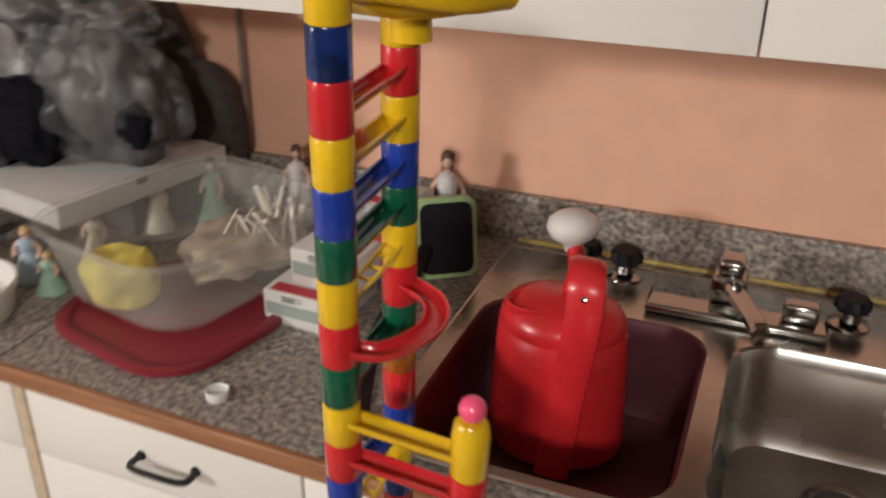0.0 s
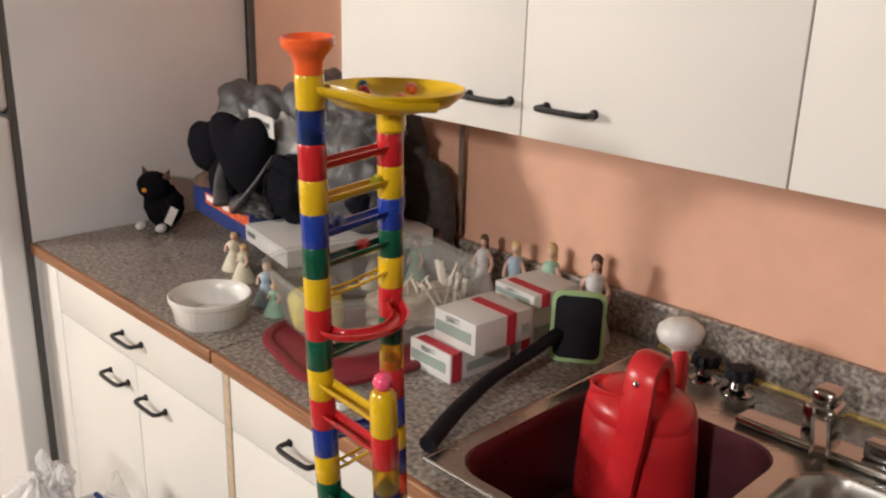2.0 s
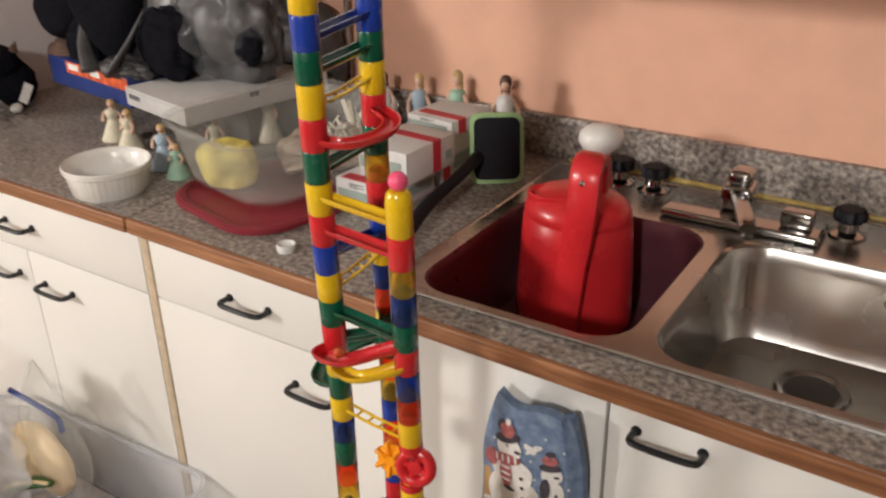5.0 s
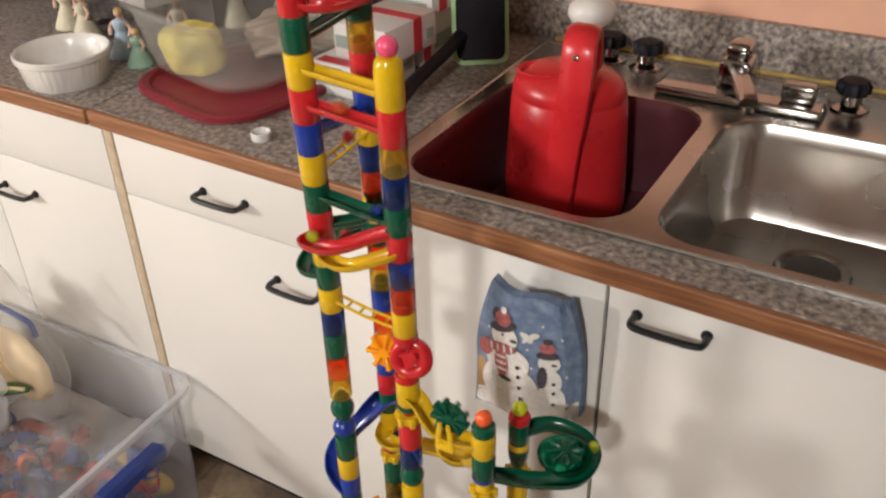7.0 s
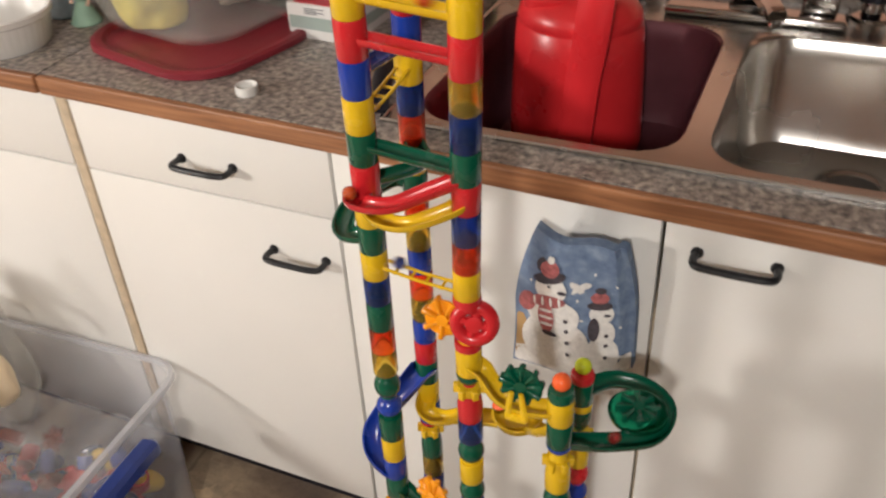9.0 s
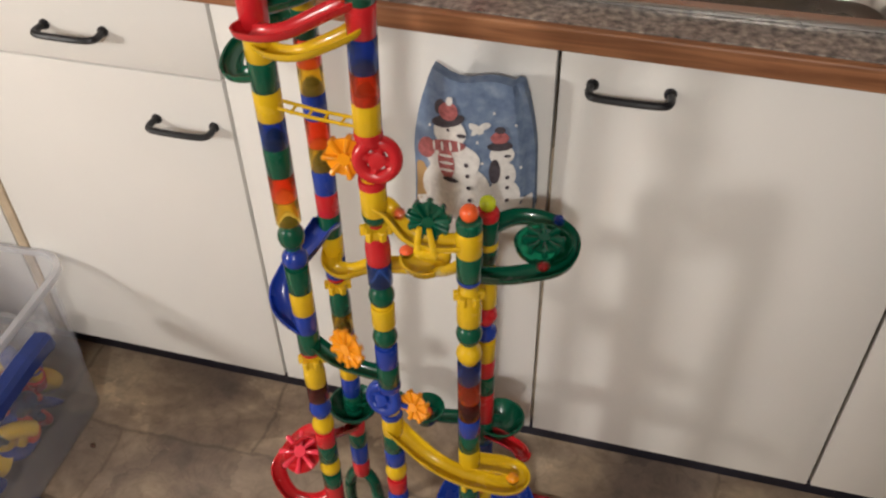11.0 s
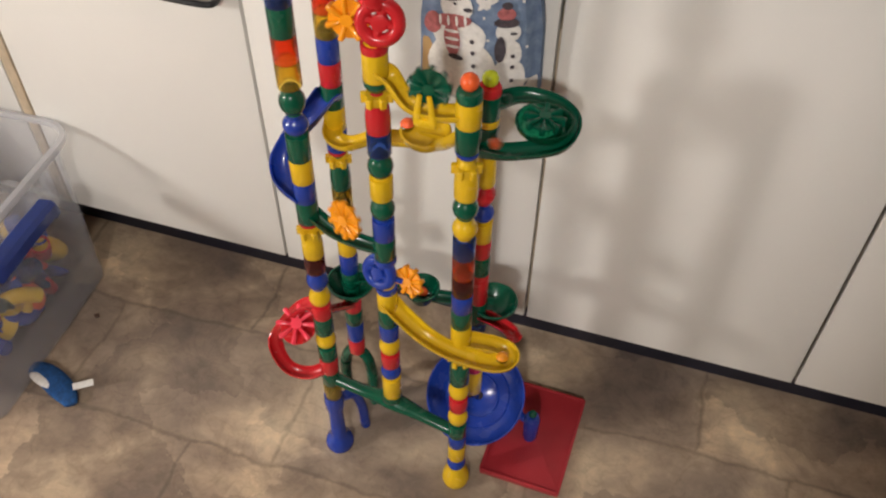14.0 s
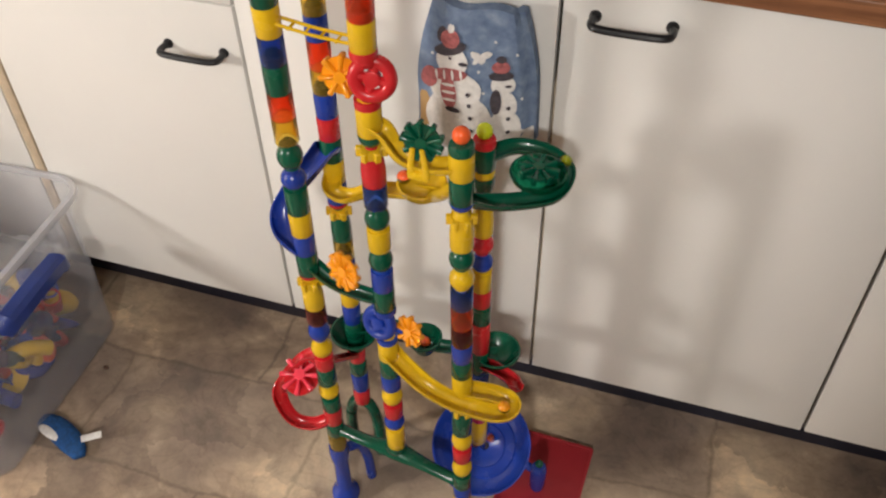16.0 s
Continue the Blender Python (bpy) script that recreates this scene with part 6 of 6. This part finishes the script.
def place(t, start, turn):
    """A marble circles in the dish until its start, then runs the route."""
    if t < start:
        a = turn + 5.2 * t
        r = 0.052 - 0.022 * max(0.0, 1 - (start - t) / 2.0)
        return DISH + Vector((r * math.cos(a), r * math.sin(a), 0.0065 + 0.12 * (r - 0.052)))
    s = (t - start) / 0.21
    i = int(s)
    if i >= len(ROUTE) - 1:
        return ROUTE[-1].copy()
    return ROUTE[i].lerp(ROUTE[i + 1], s - i)


MARBLES = [(marble(c, "clear glass marble with a %s core rolling in the run" % w), s, a) for c, w, s, a in
           [("orange", "orange", -4.6, 0.0), ("lime", "yellow", -2.1, 1.0), ("red", "red", 0.4, 2.2), ("blue", "blue", 1.8, 3.0), ("orange", "orange", 3.1, 4.1), ("green", "green", 4.6, 5.2), ("lime", "yellow", 6.9, 0.4), ("orange", "orange", -0.7, 2.8), ("blue", "blue", 0.8, 3.6), ("lime", "yellow", 1.2, 4.6), ("red", "red", 2.3, 5.6), ("orange", "orange", 5.5, 1.6)]]


# ---- the storage bin by the cabinets ----
BIN = (-0.793, 0.775, 0.0)


def storage_bin():
    b = thing("storage_bin", BIN, "large clear plastic storage bin with blue handles on the floor", "storage bin", turn=2.5)
    hx, hy = 0.313, 0.200
    lv = [(hx - 0.024, hy - 0.018, 0.030, 0.0), (hx - 0.019, hy - 0.013, 0.034, 0.006), (hx - 0.006, hy - 0.006, 0.045, 0.335), (hx + 0.004, hy + 0.004, 0.050, 0.340), (hx + 0.004, hy + 0.004, 0.050, 0.358),
          (hx - 0.002, hy - 0.002, 0.046, 0.358), (hx - 0.0085, hy - 0.0085, 0.043, 0.334), (hx - 0.0215, hy - 0.0155, 0.032, 0.008)]
    part("tub", loft(lv), CLEAR, b, "cloudy clear plastic body", None, 0.6)
    part("rim", loft([(hx + 0.010, hy + 0.010, 0.054, 0.346), (hx + 0.012, hy + 0.012, 0.055, 0.350), (hx + 0.011, hy + 0.011, 0.055, 0.360), (hx + 0.003, hy + 0.003, 0.050, 0.362), (hx + 0.0005, hy + 0.0005, 0.048, 0.352), (hx + 0.005, hy + 0.005, 0.051, 0.346)], cap0=False, cap1=False), RIMCLEAR, b, "whitish rolled rim", None, 0.6)
    for s in (1, -1):
        x = s * (hx + 0.018)
        bm = sweep([Vector((x - 0.004 * s, -0.072, 0.286)), Vector((x + 0.004 * s, -0.066, 0.300)), Vector((x + 0.006 * s, 0.0, 0.304)), Vector((x + 0.004 * s, 0.066, 0.300)), Vector((x - 0.004 * s, 0.072, 0.286))], [(-0.017, -0.010), (-0.010, -0.017), (0.010, -0.017), (0.017, -0.010), (0.017, 0.010), (0.010, 0.017), (-0.010, 0.017), (-0.017, 0.010)])
        h = part("handle", bm, BLUEH, b, "dark blue moulded handle")
        for e in (-1, 1):
            bm = tube([(x - 0.020 * s, e * 0.104, 0.346), (x - 0.004 * s, e * 0.090, 0.318), (x + 0.002 * s, e * 0.070, 0.296)], 0.007, n=5, seg=8)
            part("handle_bracket", bm, CLEAR, h, "clear bracket")


storage_bin()
pick = random.Random(11)
HEAP = ["red", "blue", "yellow", "blue", "clear_blue", "orange", "blue", "clear_red", "blue", "red", "clear_blue", "red"]


def spare(kind, r, h):
    if kind == 0:
        return lathe([(r * 0.8, 0), (r, 0), (r, h), (r * 0.8, h), (r * 0.8, 0)], 16)
    if kind == 1:
        return tube([(-h, 0, 0), (-h * 0.3, h * 0.5, 0.004), (h * 0.4, h * 0.5, 0), (h, -h * 0.2, -0.004)], r * 0.8, n=4, seg=10)
    if kind == 2:
        return lathe([(0.0, 0.0), (r, 0.002), (r * 2.1, 0.012), (r * 2.2, 0.016), (r * 1.9, 0.014), (0.0, 0.004)], 20)
    bm = lathe([(0.0, -0.006), (r * 1.2, -0.006), (r * 1.3, 0.0), (r * 1.2, 0.006), (0.0, 0.006)], 42)
    for v in bm.verts:
        k = 1 + 0.30 * math.cos(7 * math.atan2(v.co.y, v.co.x))
        v.co.x, v.co.y = v.co.x * k, v.co.y * k
    return bm


SPARES = {}
for k in range(4):
    for c in sorted(set(HEAP)):
        SPARES[k, c] = mesh_of("spare_piece", spare(k, 0.018, 0.040), PL[c])
for i in range(210):
    x, y = pick.uniform(-0.99, -0.562), pick.uniform(0.650, 0.908)
    if i % 3 == 0:
        x = pick.uniform(-0.68, -0.552)
    z = pick.uniform(0.040, 0.155 + 0.03 * noise.noise(Vector((x * 6, y * 6, 0))))
    if z < 0.09:
        x = min(x, -0.570)
    ob = new("spare_piece", SPARES[pick.randrange(4), pick.choice(HEAP)])
    ob.matrix_basis = pose(x, y, z, pick.uniform(-90, 90), pick.uniform(-90, 90), pick.uniform(0, 360))
    tagged(ob, "loose coloured marble run piece in the clear bin", "toy piece", "loose pieces in the bin")


def crumple(at, size, seed, rough, freq, sub=5, bm=None):
    """A crumpled sack: folds run up to a gathered neck."""
    bm = bm or bmesh.new()
    g = bmesh.ops.create_icosphere(bm, subdivisions=sub, radius=1.0)
    for v in g["verts"]:
        d = v.co.normalized()
        a = math.atan2(d.y, d.x)
        fold = 0.5 * math.sin(7 * a + 2.5 * d.z + seed) + 0.5 * math.sin(12 * a - 4 * d.z + 2 * seed)
        neck = 1.0 - 0.72 * max(0.0, d.z) ** 1.5
        k = 1 + rough * (0.55 * fold * max(0.15, abs(d.z)) + noise.noise(d * freq + Vector((seed, 0, 0))))
        v.co = Vector(at) + Vector((d.x * size[0] * neck * k, d.y * size[1] * neck * k, d.z * size[2] * (1 + 0.15 * rough * fold)))
    return bm


def film_over_heap():
    """A slack sheet of cloudy film laid over the loose pieces."""
    t = thing("plastic_sheet", (-0.76, 0.795, 0.20), "cloudy clear plastic bag lying over the loose pieces", "plastic bag")
    bm = bmesh.new()
    n, k = 44, 26
    rows = []
    for lift in (0.0, 0.0015):
        g = []
        for j in range(k + 1):
            row = []
            for i in range(n + 1):
                x, y = -0.305 + 0.555 * i / n, -0.150 + 0.300 * j / k
                p = Vector((x * 9, y * 9, 3.0))
                z = 0.012 + 0.026 * noise.noise(p) + 0.016 * (1 - abs(noise.noise(p * 2.1)) * 2) + 0.05 * max(0.0, 2 * abs(y) / 0.30 - 0.75)
                row.append(bm.verts.new((x, y, z + lift)))
            g.append(row)
        rows.append(g)
    for g in rows:
        for j in range(k):
            for i in range(n):
                bm.faces.new((g[j][i], g[j][i + 1], g[j + 1][i + 1], g[j + 1][i]))
    part("film", bm, HAZE, t, "", None, 2.0)


film_over_heap()


def bags_in_bin():
    g = thing("carrier_bag", (-0.95, 0.80, 0.18), "knotted white plastic carrier bag standing in the clear bin", "bag")
    o = (-0.95, 0.80, 0.18)
    part("sack", crumple((-0.985, 0.775, 0.352), (0.160, 0.125, 0.190), 2, 0.52, 3.2), BAGW, g, "crumpled white film", o, 2.0)
    bm = crumple((-0.967, 0.812, 0.535), (0.042, 0.030, 0.036), 6, 0.45, 3.5, 4)
    crumple((-0.995, 0.797, 0.558), (0.034, 0.012, 0.034), 8, 0.5, 3.5, 4, bm)
    crumple((-0.930, 0.812, 0.552), (0.036, 0.014, 0.026), 9, 0.5, 3.5, 4, bm)
    part("knot", bm, BAGW, g, "gathered knot", o, 2.0)
    g = thing("snack_bag", (-0.81, 0.87, 0.18), "clear zip bag of peach-coloured pieces in the bin", "bag")
    o = (-0.81, 0.87, 0.18)
    part("film", crumple((-0.800, 0.870, 0.410), (0.095, 0.035, 0.190), 12, 0.25, 2.6), TUBCLEAR, g, "clear crinkled film", o, 2.0)
    part("contents", blob((-0.850, 0.865, 0.345), (0.098, 0.030, 0.085), 14, 0.10, 2, 4), PEACH, g, "peach-coloured contents", o)
    part("zip", tube([(-0.900, 0.862, 0.500), (-0.83, 0.868, 0.488), (-0.775, 0.875, 0.470), (-0.765, 0.875, 0.440)], 0.006, n=6, seg=6), BLUEH, g, "blue zip edge", o)
    g = thing("printed_bag", (-0.99, 0.72, 0.18), "green and yellow printed plastic bag in the bin", "bag")
    o = (-0.99, 0.72, 0.18)
    part("film", crumple((-0.995, 0.715, 0.290), (0.072, 0.065, 0.110), 18, 0.35, 2.6), LEAFBAG, g, "dark green printed film", o, 2.0)
    part("yellow_print", crumple((-1.015, 0.706, 0.340), (0.054, 0.050, 0.060), 19, 0.35, 2.6, 4), PEACH, g, "yellow printed patch", o, 2.0)
    part("trim", tube([(-0.865, 0.790, 0.310), (-0.835, 0.795, 0.332), (-0.800, 0.815, 0.340), (-0.770, 0.830, 0.338)], 0.016, n=6, seg=10, squash=0.5, scale=lambda t: 0.25 + 0.9 * math.sin(math.pi * (0.08 + 0.84 * t))), LEAFBAG, g, "dark green printed trim", o, 2.0)
    part("trim_line", tube([(-0.865, 0.782, 0.316), (-0.835, 0.787, 0.338), (-0.800, 0.807, 0.346), (-0.772, 0.822, 0.344)], 0.004, n=6, seg=8), PEACH, g, "yellow printed line", o, 2.0)


bags_in_bin()


def penguin():
    p = thing("felt_penguin", (-0.452, 0.702, 0.0), "small blue and white felt penguin lying on the floor", "felt toy", turn=-14)
    bm = sweep(smooth_path([(-0.046, 0.006, 0.009), (-0.024, 0.009, 0.011), (0.004, 0.004, 0.011), (0.028, -0.004, 0.010), (0.044, -0.012, 0.008)], 5), circle(0.020, 14, 0.48), scale=lambda t: 0.35 + 0.75 * math.sin(math.pi * min(1.0, 0.14 + 0.80 * t)))
    part("body", bm, FELT, p, "blue felt body", None, 2.0)
    part("belly", blob((-0.014, -0.006, 0.016), (0.024, 0.010, 0.005), 3, 0.1, 2, 3), SNOW, p, "white felt belly")
    bm = slab(-0.018, 0.018, -0.006, 0.006, -0.0006, 0.0006)
    bmesh.ops.rotate(bm, verts=bm.verts, matrix=Euler((0, -0.35, 0.75)).to_matrix())
    bmesh.ops.translate(bm, verts=bm.verts, vec=(0.040, 0.024, 0.021))
    part("tag", bm, SNOW, p, "white paper tag")
    for ch in p.children:
        for v in ch.data.vertices:
            v.co.x *= 1.3


penguin()
c = thing("floor_crumb", (-0.469, 0.863, 0.0), "small dark red crumb on the floor", "crumb")
part("crumb", blob((0, 0, 0.004), (0.005, 0.003, 0.004), 2, 0.4, 3, 3), PLUSHB, c)


# ---- what moves ----
def motions():
    for (ob, base), speeds in WHEELS:
        rows, angle, t = [], 0.0, 0.0
        for i in range(161):
            t = i / 10
            rows.append((t, base @ Matrix.Rotation(radians(angle), 4, "Z")))
            for (a, va), (b, vb) in zip(speeds, speeds[1:]):
                if a <= t < b:
                    angle += 0.1 * min(840, 1.55 * (va + (vb - va) * (t - a) / (b - a)))
        walk(ob, rows)
    for ob, start, turn in MARBLES:
        walk(ob, [(i / 10, Matrix.Translation(place(i / 10, start, turn)) @ Matrix.Rotation(0.5 * i, 4, "X")) for i in range(161)])


motions()
